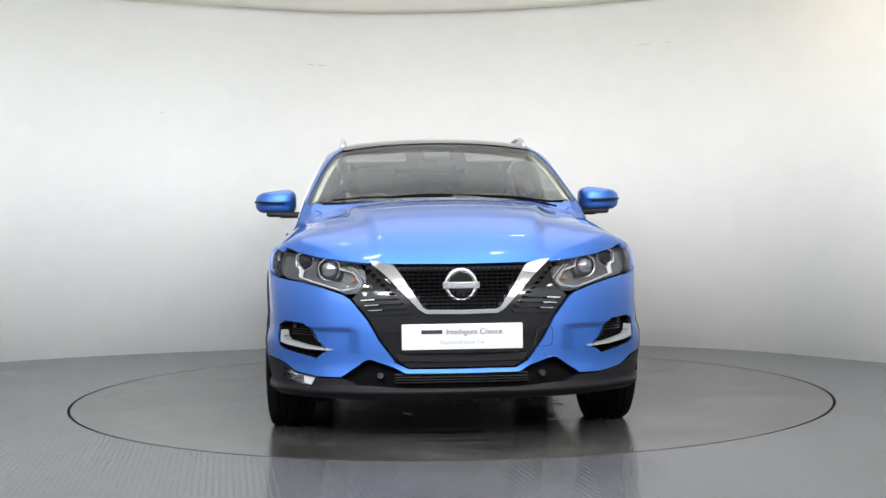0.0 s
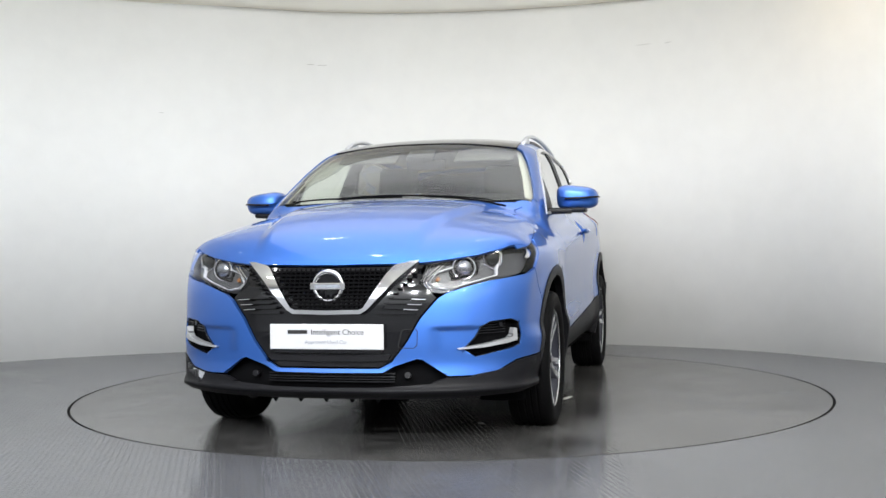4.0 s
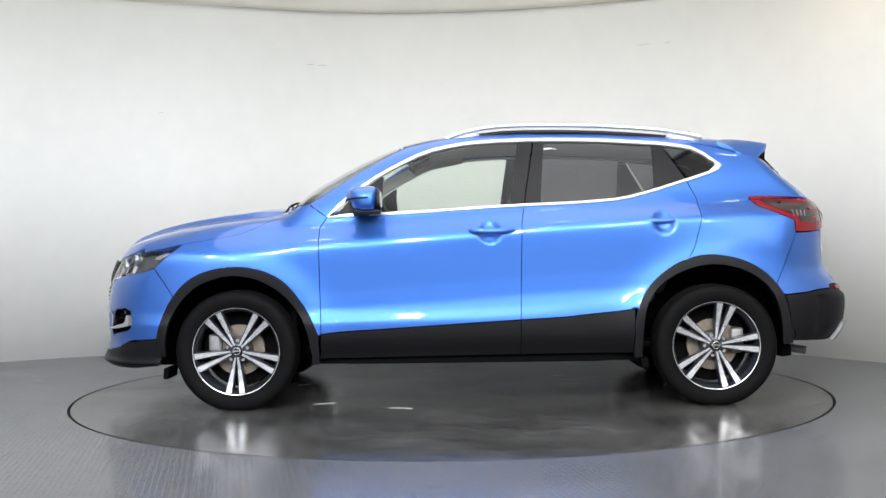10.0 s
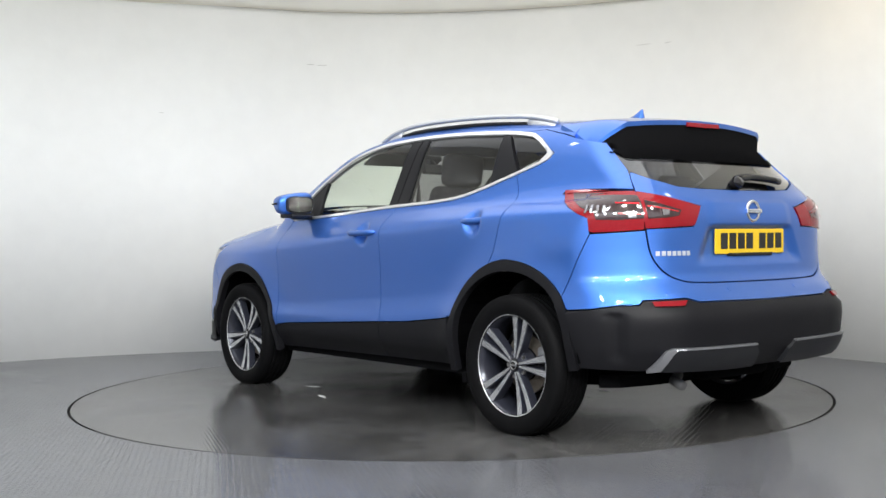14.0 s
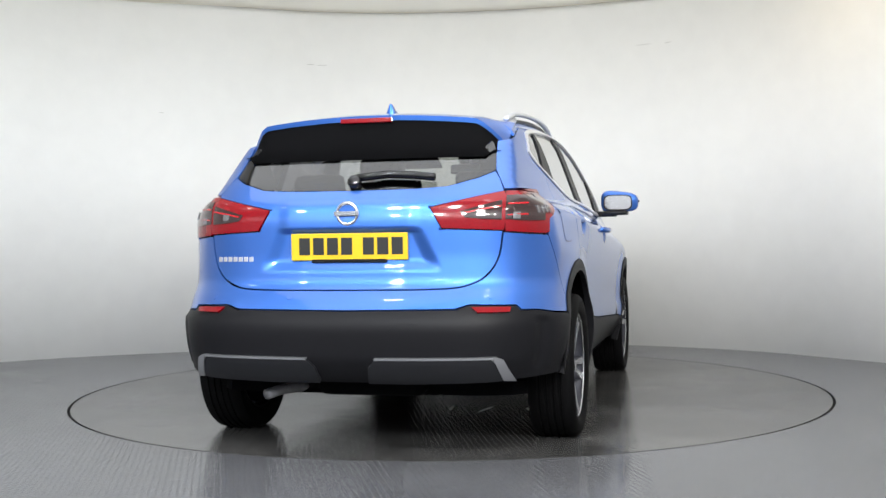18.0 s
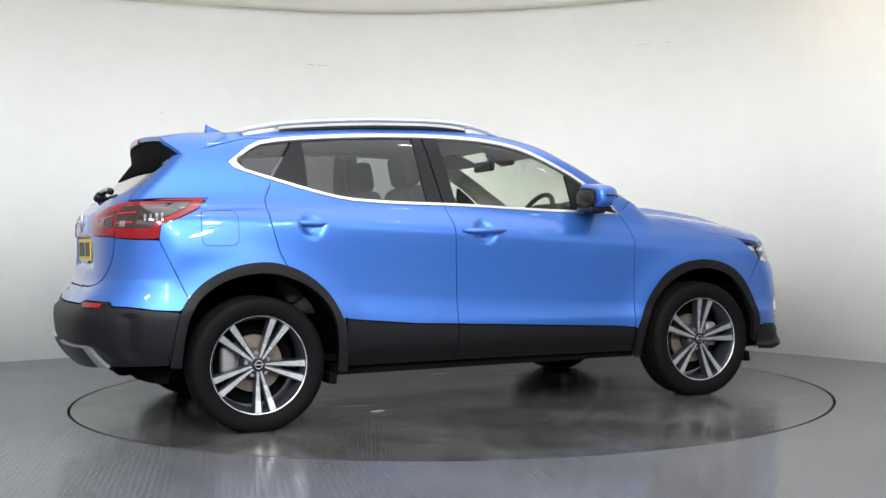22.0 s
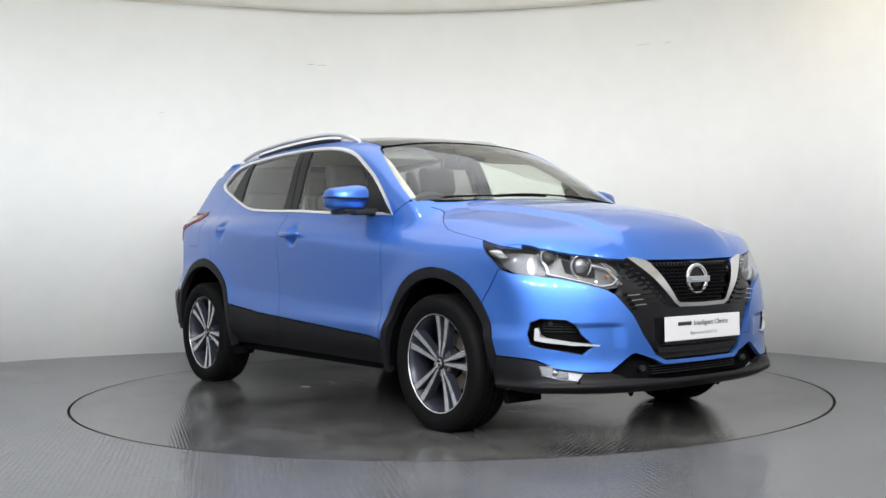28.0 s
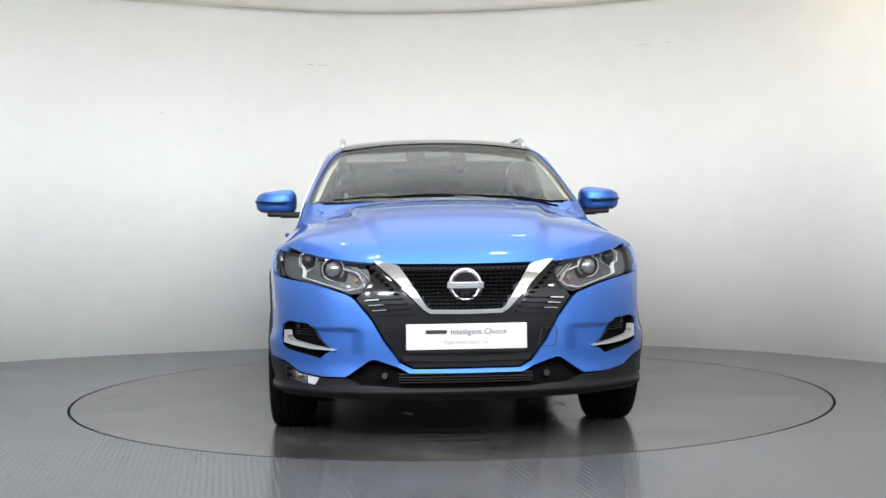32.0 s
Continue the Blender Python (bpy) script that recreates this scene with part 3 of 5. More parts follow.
quarter = outline("side", ("side", *DOOR_REAR[::-1]), ("side", *between(DLO_LOW, -1.203, -1.413)[::1]), ("side", *[p for p in DLO_TOP[::-1] if p[0] < -1.17]),
                  ("side", (-1.18, 1.463), (-1.30, 1.462), (-1.45, 1.425), (-1.53, 1.40)), ("tail", (0.580, 1.37), (0.588, 1.30), (0.600, 1.235), (0.654, 1.142)),
                  ("side", (-1.80, 1.147), (-1.676, 1.150), (-1.547, 1.151), (-1.592, 1.095), (-1.699, 1.048), (-1.775, 1.016), (-1.785, 0.945)),
                  ("side", (-1.785, 0.945), ARCH_R[i_q]), ("side", *ARCH_R[i_r:i_q + 1][::-1]))
both("rear_wing", "side", quarter, M_BLUE, car)

# windscreen, bonnet and roof, seen from above (x, y); half outlines on y >= 0
WS_SIDE = [(0.965, 0.745), (0.83, 0.722), (0.7, 0.690), (0.55, 0.645), (0.42, 0.594)]
ws_half = outline("top", ("top", (1.092, 0.0), (1.077, 0.3), (1.035, 0.55), (0.965, 0.745)), ("top", *WS_SIDE), ("top", (0.42, 0.594), (0.425, 0.3), (0.43, 0.0)))
windscreen = skin("windscreen", "top", [p for p in ws_half] + [(u, -v) for u, v in reversed(ws_half[1:-1])], M_SCREEN, car, "clear windscreen", thick=0.006, gap=0.004, lift=-0.004)
windscreen.visible_shadow = False
hood_half = outline("top", ("top", (1.10, 0.0), (1.085, 0.3), (1.05, 0.52), (1.015, 0.66)), ("side", *HOODLINE[::-1], (1.70, 0.910), (1.78, 0.894)), ("nose", (0.737, 0.884), (0.633, 0.858), (0.50, 0.838), (0.423, 0.830), (0.339, 0.826), (0.2, 0.824), (0.0, 0.822)))
wing_top = [(1.10, 0.62), (1.05, 0.76), (0.98, 0.80), (0.90, 0.80), (0.95, 0.752), (1.0, 0.66)]
both("wing_corner", "top", wing_top, M_BLUE, car, lift=-0.005, thick=0.004, gap=0.0, step_uv=0.02)
bonnet = skin("bonnet", "top", [p for p in hood_half] + [(u, -v) for u, v in reversed(hood_half[1:-1])], M_BLUE, car, thick=0.02, step_uv=0.02, gap=-0.0005)
edge_low = [(1.20, 1.028), (1.256, 1.001), (1.314, 0.978), (1.469, 0.952), (1.621, 0.928), (1.70, 0.912), (1.80, 0.891), (1.85, 0.882)]
edge_top = [(1.84, 0.925), (1.80, 0.942), (1.70, 0.968), (1.621, 0.985), (1.469, 1.004), (1.314, 1.022), (1.22, 1.040)]
both("bonnet_edge", "side", outline("side", ("side", *edge_low), ("side", *edge_top)), M_BLUE, bonnet, "turned-down edge of the bonnet", lift=-0.0015, thick=0.01, gap=0.0015, step_uv=0.02)
roof_half = [(0.415, 0.0), (0.41, 0.3), (0.405, 0.50), (0.385, 0.560), (0.1, 0.545), (-0.5, 0.535), (-1.05, 0.515), (-1.06, 0.3), (-1.06, 0.0)]
roof_half = dense(roof_half)
skin("roof_panel", "top", roof_half + [(u, -v) for u, v in reversed(roof_half[1:-1])], M_GLOSSBLACK, car, "black panoramic glass roof", thick=0.01)
tailroof = dense([(-1.065, 0.0), (-1.065, 0.3), (-1.055, 0.513), (-1.20, 0.508), (-1.38, 0.500), (-1.40, 0.3), (-1.41, 0.0)])
skin("rear_roof", "top", tailroof + [(u, -v) for u, v in reversed(tailroof[1:-1])], M_BLUE, car, thick=0.01)
# cant rails and windscreen pillars
cant = outline("arc", ("side", *[p for p in DLO_TOP if p[0] > -1.18]), ("side", (-1.18, 1.463), (-1.30, 1.462), (-1.45, 1.427), (-1.51, 1.408)), ("top", (-1.50, 0.50), (-1.39, 0.503), (-1.05, 0.518), (-0.5, 0.538), (0.1, 0.548), (0.385, 0.564)),
               ("top", (0.42, 0.598), *[(u, v + 0.004) for u, v in WS_SIDE[::-1]]), ("side", (0.93, 1.145), (0.823, 1.066)))
both("roof_rail_panel", "arc", cant, M_BLUE, car)

# front end, in the angle round the nose and the height
def nose(*pts):
    return ("nose", *pts)


blue_front = outline("front", nose((0.0, 0.365), (0.234, 0.366), (0.289, 0.394), (0.358, 0.484), (0.413, 0.582), (0.488, 0.672)), nose((0.488, 0.672), (0.522, 0.693), (0.610, 0.722), (0.70, 0.745)),
                     ("side", (1.84, 0.772), (1.775, 0.792)), ("side", (1.775, 0.792), ARCH_F[i_f]), ("side", *ARCH_F[1:i_f + 1][::-1]), ("side", (1.764, 0.402), (1.90, 0.393)),
                     nose((0.80, 0.385), (0.735, 0.345), (0.630, 0.328), (0.530, 0.328), (0.422, 0.401), (0.40, 0.405), (0.30, 0.372), (0.25, 0.345), (0.0, 0.343)))
def whole(half):
    """A half outline from the middle line, and its mirror image."""
    return half + [(-u, v) for u, v in reversed(half) if u > 1e-4]


FOG = outline("front", nose((0.785, 0.572), (0.70, 0.564), (0.665, 0.540), (0.645, 0.497), (0.595, 0.446), (0.642, 0.408), (0.79, 0.440)), ("side", (1.925, 0.455), (1.915, 0.50), (1.925, 0.555)))
FOG_R = [(-u, v) for u, v in FOG]
def corner_crease(u, v):
    """The shallow hollow between the pocket and the grille."""
    ay = np.abs(np.tan(u)) * 1.12
    return -0.013 * step(0.425, 0.435, v) * (1 - step(0.525 + 0.05 * (ay - 0.5), 0.540 + 0.05 * (ay - 0.5), v)) * step(0.42, 0.50, ay) * (1 - step(0.80, 0.86, ay))


bumper = skin("front_bumper", "front", whole(blue_front), M_BLUE, car, "blue front bumper", step_uv=0.016, holes=[FOG, FOG_R], thick=0.02, shape=corner_crease)
low = outline("front", nose((0.0, 0.285), (0.25, 0.287), (0.46, 0.30), (0.50, 0.318), (0.530, 0.325), (0.630, 0.325), (0.735, 0.342), (0.80, 0.382)), ("side", (1.90, 0.39), (1.764, 0.40)),
              ("side", (1.735, 0.30), (1.755, 0.255), (1.90, 0.235)), nose((0.74, 0.235), (0.6, 0.228), (0.5, 0.222), (0.25, 0.218), (0.0, 0.216)))
LAMP_HOLE = outline("front", nose((0.795, 0.362), (0.72, 0.345), (0.64, 0.330), (0.665, 0.288), (0.72, 0.297), (0.79, 0.318)))
skin("lower_bumper", "front", whole(low), M_BLACK, car, "dark grey textured plastic lower bumper", step_uv=0.018, thick=0.03, lift=0.004, shape=lambda u, v: 0.022 * np.exp(-(((v - 0.268) / 0.016) ** 2)) - 0.02 * step(0.03, 0.08, 0.25 - v + 0.03), holes=[LAMP_HOLE, [(-u, v) for u, v in LAMP_HOLE]])
intake = outline("front", nose((0.0, 0.25), (0.5, 0.26), (0.56, 0.33), (0.40, 0.43), (0.0, 0.40)))
skin("intake_backing", "front", whole(intake), M_DARK, car, "dark lower air intake", lift=-0.06, thick=0.0)
grille_bg = outline("front", nose((0.0, 0.37), (0.234, 0.37), (0.289, 0.398), (0.358, 0.49), (0.413, 0.588), (0.485, 0.675), (0.43, 0.73), (0.41, 0.80), (0.425, 0.826), (0.3, 0.818), (0.0, 0.815)))
skin("grille_backing", "front", grille_bg + [(-u, v) for u, v in reversed(grille_bg) if u > 1e-4], M_GLOSSBLACK, car, "gloss black grille surround", lift=-0.014, thick=0.03)

# rear end
def tail(*pts):
    return ("tail", *pts)


gate = outline("rear", tail(*rounded([(0.0, 0.718), (0.45, 0.72), (0.535, 0.738), (0.60, 0.775), (0.645, 0.845), (0.66, 0.962)], 2)), tail((0.66, 0.962), (0.411, 0.973), (0.36, 1.066), (0.463, 1.088), (0.657, 1.132)),
               tail((0.657, 1.132), (0.63, 1.19), (0.605, 1.225), (0.54, 1.193), (0.42, 1.157), (0.285, 1.149), (0.0, 1.146)))
def gate_shape(u, v):
    """The hollow round the number plate, under a lip."""
    ay = np.abs(u) * 1.04
    inner = 1 - step(0.255 + (0.975 - v) * 0.45, 0.325 + (0.975 - v) * 0.45, ay)
    return -0.022 * inner * step(0.79, 0.85, v) * (1 - step(0.955, 0.985, v)) + 0.006 * (1 - step(0.26, 0.32, ay)) * step(0.965, 0.99, v) * (1 - step(1.075, 1.105, v))


tailgate = skin("tailgate", "rear", whole(gate), M_BLUE, car, shape=gate_shape, step_uv=0.012)
rw = outline("rear", tail((0.0, 1.148), (0.285, 1.151), (0.42, 1.159), (0.54, 1.195), (0.605, 1.228), (0.598, 1.30), (0.57, 1.37), (0.40, 1.42), (0.0, 1.43)))
rear_glass = skin("rear_window", "rear", rw + [(-u, v) for u, v in reversed(rw) if u > 1e-4], M_REARGLASS, car, "dark tinted rear window", thick=0.005, lift=-0.004)
blue_rear = outline("rear", tail(*rounded([(0.0, 0.7155), (0.45, 0.7175), (0.537, 0.7355), (0.6025, 0.7725), (0.648, 0.845), (0.6625, 0.957)], 2), (0.75, 0.95)), ("side", (-1.80, 0.945), (-1.785, 0.945)), ("side", (-1.785, 0.945), ARCH_R[i_q]),
                    ("side", *[p for p in ARCH_R[i_q:] if p[1] > 0.61]), ("side", (-1.704, 0.606), (-1.822, 0.614), (-1.93, 0.63)), tail((0.74, 0.632), (0.722, 0.652), (0.54, 0.658), (0.481, 0.640), (0.0, 0.635)))
skin("rear_bumper", "rear", blue_rear + [(-u, v) for u, v in reversed(blue_rear) if u > 1e-4], M_BLUE, car, "blue upper rear bumper")
black_rear = outline("rear", tail((0.0, 0.632), (0.481, 0.637), (0.54, 0.655), (0.722, 0.649), (0.74, 0.629)), ("side", (-1.93, 0.627), (-1.822, 0.611), (-1.704, 0.602)), ("side", *[p for p in ARCH_R if p[1] < 0.6 and p[1] > 0.36 and p[0] < -1.5], (-1.755, 0.345)),
                     tail((0.74, 0.335), (0.58, 0.335), (0.35, 0.322), (0.0, 0.318)))
skin("lower_rear_bumper", "rear", black_rear + [(-u, v) for u, v in reversed(black_rear) if u > 1e-4], M_BLACK, car, "dark grey textured plastic lower rear bumper", step_uv=0.02,
     shape=lambda u, v: 0.012 * (1 - step(0.590, 0.604, v)) - 0.020 * (1 - step(0.34, 0.57, v)) - 0.016 * np.exp(-(((np.abs(u) - 0.72) / 0.03) ** 2)) * step(0.36, 0.42, v) * (1 - step(0.57, 0.60, v)))

# arches, sills and door cladding in dark plastic
arch_f = outline("side", ("side", *ARCH_F), ("side", (0.865, 0.41), (0.862, 0.25), (0.905, 0.25)), ("side", *ARCH_FI[::-1]), ("side", (1.721, 0.30), (1.742, 0.30), ARCH_F[0]))
both("front_arch_trim", "side", arch_f, M_BLACK, car, "dark plastic wheel arch trim", lift=0.006, thick=0.04, gap=0.0015)
arch_r = outline("side", ("side", (-0.87, 0.27), (-0.875, 0.47), *ARCH_R), ("side", (-1.749, 0.338)), ("side", *ARCH_RI[::-1]), ("side", (-0.915, 0.27), (-0.87, 0.27)))
both("rear_arch_trim", "side", arch_r, M_BLACK, car, "dark plastic wheel arch trim", lift=0.006, thick=0.04, gap=0.0015)
sill_f = outline("side", ("side", *[(a, b - 0.003) for a, b in between(SILL_TOP, 0.849, -0.251)]), ("side", (-0.251, 0.280), (0.86, 0.268)), ("side", (0.86, 0.268), (0.849, 0.417)))
both("front_door_cladding", "side", sill_f, M_BLACK, car, "dark plastic door cladding", lift=0.004, shape=lambda u, v: -0.045 * (1 - step(0.25, 0.41, v)))
sill_r = outline("side", ("side", *[(a, b - 0.003) for a, b in between(SILL_TOP, -0.251, -0.876)]), ("side", (-0.872, 0.283), (-0.251, 0.280)), ("side", (-0.251, 0.280), (-0.251, 0.483)))
both("rear_door_cladding", "side", sill_r, M_BLACK, car, "dark plastic door cladding", lift=0.004, shape=lambda u, v: -0.045 * (1 - step(0.25, 0.41, v)))


# ---- side windows: panes, dark pillars, bright trim ----
def strip(line, inner):
    return list(line) + list(inner)[::-1]


def inset_line(line, d):
    """A line moved d to its right hand (down, for one that runs to -x)."""
    out = []
    for i, p in enumerate(line):
        a, b = line[max(0, i - 1)], line[min(len(line) - 1, i + 1)]
        n = math.dist(a, b) or 1
        out.append((p[0] - (b[1] - a[1]) / n * d, p[1] + (b[0] - a[0]) / n * d))
    return out


top_in = inset_line(DLO_TOP, 0.017)
low_in = inset_line(DLO_LOW, 0.014)
tip = (-1.372, 1.333)
top_in = [p for p in top_in if p[0] > -1.37] + [tip]
low_in = [tip] + [p for p in low_in if p[0] > -1.362 and p[0] < 0.76]
both("window_trim", "side", strip(DLO_TOP, [p for p in top_in if p[1] > 1.08]), M_BRIGHT, car, "polished metal trim round the side windows", lift=0.004, thick=0.012, gap=0.0, step_uv=0.05)
both("window_trim", "side", strip(DLO_LOW, low_in), M_BRIGHT, car, "polished metal trim under the side windows", lift=0.005, thick=0.012, gap=0.0, step_uv=0.05)


def dlo(x, upper=True):
    line = sorted(top_in if upper else low_in)
    return float(np.interp(x, [p[0] for p in line], [p[1] for p in line]))


def pane(x_front_low, x_front_top, x_rear_low, x_rear_top):
    """An outline between the trims, from a front edge to a rear edge."""
    f_low, f_top = (x_front_low, dlo(x_front_low, False)), (x_front_top, dlo(x_front_top))
    r_low, r_top = (x_rear_low, dlo(x_rear_low, False)), (x_rear_top, dlo(x_rear_top))
    ups = sorted((p for p in top_in if r_top[0] + 0.01 < p[0] < f_top[0] - 0.01), reverse=True)
    lows = sorted(p for p in low_in if r_low[0] + 0.01 < p[0] < f_low[0] - 0.01)
    return outline("side", ("side", f_low), ("side", f_top, *ups, r_top), ("side", r_low, *lows, f_low))


def glaze(name, poly, mat, label):
    for ob in both(name, "side", poly, mat, car, label, lift=-0.010, thick=0.004, gap=0.0, step_uv=0.06):
        ob.visible_shadow = False


glaze("front_side_window", pane(0.52, 0.50, -0.205, -0.255), M_GLASS, "clear front side window")
glaze("rear_side_window", pane(-0.376, -0.407, -1.02, -1.02), M_PRIVACY, "dark tinted rear side window")
glaze("quarter_window", pane(-1.215, -1.085, -1.36, -1.365), M_PRIVACY, "dark tinted quarter window")
for poly in (pane(-0.205, -0.255, -0.279, -0.343), pane(-0.284, -0.349, -0.376, -0.407), pane(-1.02, -1.02, -1.20, -1.074)):
    both("door_pillar", "side", poly, M_TRIM, car, "satin black door pillar", lift=-0.003, thick=0.03, gap=0.0015, step_uv=0.06)
sail = outline("side", ("side", (0.765, 1.078), (0.70, 1.155), (0.60, 1.235), (0.52, 1.29)), ("side", (0.505, 1.29), (0.52, 1.088)), ("side", (0.52, 1.088), (0.765, 1.078)))
both("mirror_sail", "side", sail, M_TRIM, car, "black triangle behind the door mirror", lift=-0.002, thick=0.02, gap=0.0, step_uv=0.06)
both("roof_drip", "arc", outline("arc", ("top", (0.36, 0.568), (0.1, 0.550), (-0.5, 0.541), (-1.05, 0.521)), ("top", (-1.05, 0.512), (-0.5, 0.532), (0.1, 0.542), (0.36, 0.556))), M_TRIM, car, "black roof joint strip", lift=-0.004, gap=0.0, step_uv=0.06)

# ---- front lamps ----
HEAD = outline("front", ("side", (1.621, 0.923), (1.70, 0.855), (1.775, 0.797), (1.84, 0.776)), nose((0.70, 0.748), (0.610, 0.725), (0.522, 0.696), (0.455, 0.704), (0.402, 0.742), (0.432, 0.824), (0.50, 0.833), (0.633, 0.853), (0.737, 0.879)), ("side", (1.78, 0.896), (1.70, 0.910), (1.621, 0.923)))


def solid_on(name, kind, u, v, bm, mat, parent, label="", depth=0.0, flip=False, smooth=True, tilt=None):
    """A small solid, built round the origin with +x outwards, set on the form."""
    p = on_body(kind, [u], [v])
    n = field_normal(p)[0] if tilt is None else np.array(tilt, float)
    n = n / np.linalg.norm(n)
    m = Vector(n).to_track_quat("X", "Z").to_matrix().to_4x4()
    at = Vector(p[0] + n * depth)
    bm.transform(Matrix.Translation(at) @ m)
    if flip:
        bm.transform(Matrix.Diagonal((1, -1, 1, 1)))
        bmesh.ops.reverse_faces(bm, faces=bm.faces[:])
    return part(name, bm, mat, parent, label, smooth=smooth)


def at_nose(y, z):
    return outline("front", nose((y, z)))[0]


def disc_x(r, depth, steps=28, dome=0.0):
    """A lens or disc facing +x."""
    prof = [(0.0, dome)] + [(r * math.sin(a), dome * math.cos(a)) for a in np.linspace(0.2, math.pi / 2, 6)] + [(r, -depth), (0.0, -depth)]
    bm = lathe(prof, steps, "z")
    bm.transform(pose(0, 0, 0, 0, 90, 0))
    return bm


def ring_x(r, w, depth, steps=40):
    bm = lathe([(r - w / 2, -depth), (r - w / 2, 0), (r - w / 4, w / 3), (r + w / 4, w / 3), (r + w / 2, 0), (r + w / 2, -depth)], steps, "z", close=True)
    bm.transform(pose(0, 0, 0, 0, 90, 0))
    return bm


for fl in (False, True):
    lamp = skin("headlamp", "front", HEAD, M_LAMPIN, car, "headlamp with twin lenses and a bright light guide", lift=-0.055, thick=0.0, gap=0.004, flip=fl)
    lens = skin("headlamp_lens", "front", HEAD, M_LENS, lamp, "clear headlamp cover", lift=-0.002, thick=0.05, gap=0.003, flip=fl)
    lens.visible_shadow = False
    for (y, z), r in (((0.705, 0.838), 0.032), ((0.590, 0.800), 0.036)):
        u, v = at_nose(y, z)
        solid_on("lamp_bezel", "front", u, v, ring_x(r + 0.014, 0.007, 0.03, 6 if r < 0.035 else 32), M_CHROME, lamp, "chrome lamp bezel", depth=-0.036, flip=fl, tilt=(1, 0.25, 0))
        solid_on("projector", "front", u, v, disc_x(r, 0.02, dome=0.022), M_GLOSSBLACK if r < 0.035 else M_REFLECT, lamp, "round projector lens", depth=-0.042, flip=fl, tilt=(1, 0.25, 0))
    guide_low = [(0.74, 0.776), (0.61, 0.738), (0.535, 0.714), (0.475, 0.724), (0.446, 0.750), (0.478, 0.798), (0.546, 0.818)]
    guide = outline("front", nose(*guide_low), nose((0.546, 0.814), (0.481, 0.794), (0.451, 0.751), (0.478, 0.728), (0.535, 0.718), (0.61, 0.742), (0.738, 0.780)))
    skin("light_guide", "front", guide, M_WHITE, lamp, "white daytime light guide", lift=-0.03, thick=0.015, gap=0.0, flip=fl, step_uv=0.05)
    outer = outline("front", nose((0.752, 0.868), (0.745, 0.872), (0.728, 0.800), (0.733, 0.778), (0.742, 0.780), (0.738, 0.800)))
    skin("light_guide", "front", outer, M_WHITE, lamp, "white daytime light guide", lift=-0.03, thick=0.015, gap=0.0, flip=fl, step_uv=0.05)
    for d in (0.0, 0.016):
        chev = outline("front", nose((0.500 - d, 0.822), (0.446 - d, 0.772), (0.436 - d, 0.748), (0.455 - d, 0.722), (0.460 - d, 0.724), (0.441 - d, 0.749), (0.451 - d, 0.771), (0.507 - d, 0.822)))
        skin("chevron_rib", "front", chev, M_CHROME, lamp, "bright chevron rib", lift=-0.026, thick=0.012, gap=0.0, flip=fl, step_uv=0.05)
    mask = outline("front", nose((0.665, 0.790), (0.60, 0.770), (0.545, 0.764), (0.530, 0.800), (0.545, 0.826), (0.64, 0.846), (0.665, 0.850)))
    skin("lamp_mask", "front", mask, M_GLOSSBLACK, lamp, "gloss black mask round the lenses", lift=-0.05, thick=0.004, gap=0.0, flip=fl, step_uv=0.05)
    amber = outline("front", nose((0.477, 0.762), (0.490, 0.757), (0.497, 0.768), (0.486, 0.778)))
    skin("indicator", "front", amber, material("amber_lens", (0.26, 0.11, 0.04), 0.15) if not fl else bpy.data.materials["amber_lens"], lamp, "amber indicator", lift=-0.035, thick=0.01, gap=0.0, flip=fl, step_uv=0.05)
    rear_fin = outline("front", ("side", (1.68, 0.893), (1.76, 0.845), (1.80, 0.85), (1.73, 0.905)))
    skin("lamp_reflector", "front", rear_fin, M_CHROME, lamp, "bright reflector", lift=-0.03, thick=0.01, gap=0.0, flip=fl, step_uv=0.05)
    # fog pocket
    pocket = skin("fog_pocket", "front", FOG, M_DARK, car, "black pocket in the bumper corner", lift=-0.05, thick=0.0, gap=-0.01, flip=fl)
    wall_poly = skin("pocket_edge", "front", FOG, M_GLOSSBLACK, pocket, lift=-0.006, thick=0.045, gap=-0.001, flip=fl, holes=[shrunk(FOG, 0.004)])
    lip = outline("front", nose((0.803, 0.527), (0.793, 0.530), (0.786, 0.498), (0.772, 0.484), (0.68, 0.464), (0.570, 0.449), (0.575, 0.444), (0.68, 0.450), (0.77, 0.464), (0.806, 0.474)))
    skin("pocket_blade", "front", lip, M_SATIN, pocket, "bright metal blade across the pocket", lift=0.004, thick=0.03, gap=0.0, flip=fl, step_uv=0.02)
    for k in range(5):
        z = 0.505 + 0.012 * k
        y0 = 0.655 + 0.004 * k
        bar = outline("front", nose((y0, z), (0.78, z + 0.004), (0.78, z + 0.008), (y0, z + 0.004)))
        skin("pocket_slat", "front", bar, M_TRIM, pocket, lift=-0.035, thick=0.01, gap=0.0, flip=fl, step_uv=0.06)
    u, v = at_nose(0.755, 0.548)
    solid_on("parking_sensor", "front", u, v, disc_x(0.011, 0.01, 16), M_GLOSSBLACK, pocket, "round black parking sensor", depth=-0.02, flip=fl)
    # fog lamp
    fog = skin("fog_lamp", "front", LAMP_HOLE, M_CHROME, car, "clear rectangular fog lamp low in the bumper", lift=-0.022, thick=0.0, gap=-0.006, flip=fl)
    fl_lens = skin("fog_lens", "front", LAMP_HOLE, M_LENS, fog, "clear ribbed fog lamp lens", lift=0.003, thick=0.02, gap=0.0015, flip=fl)
    fl_lens.visible_shadow = False
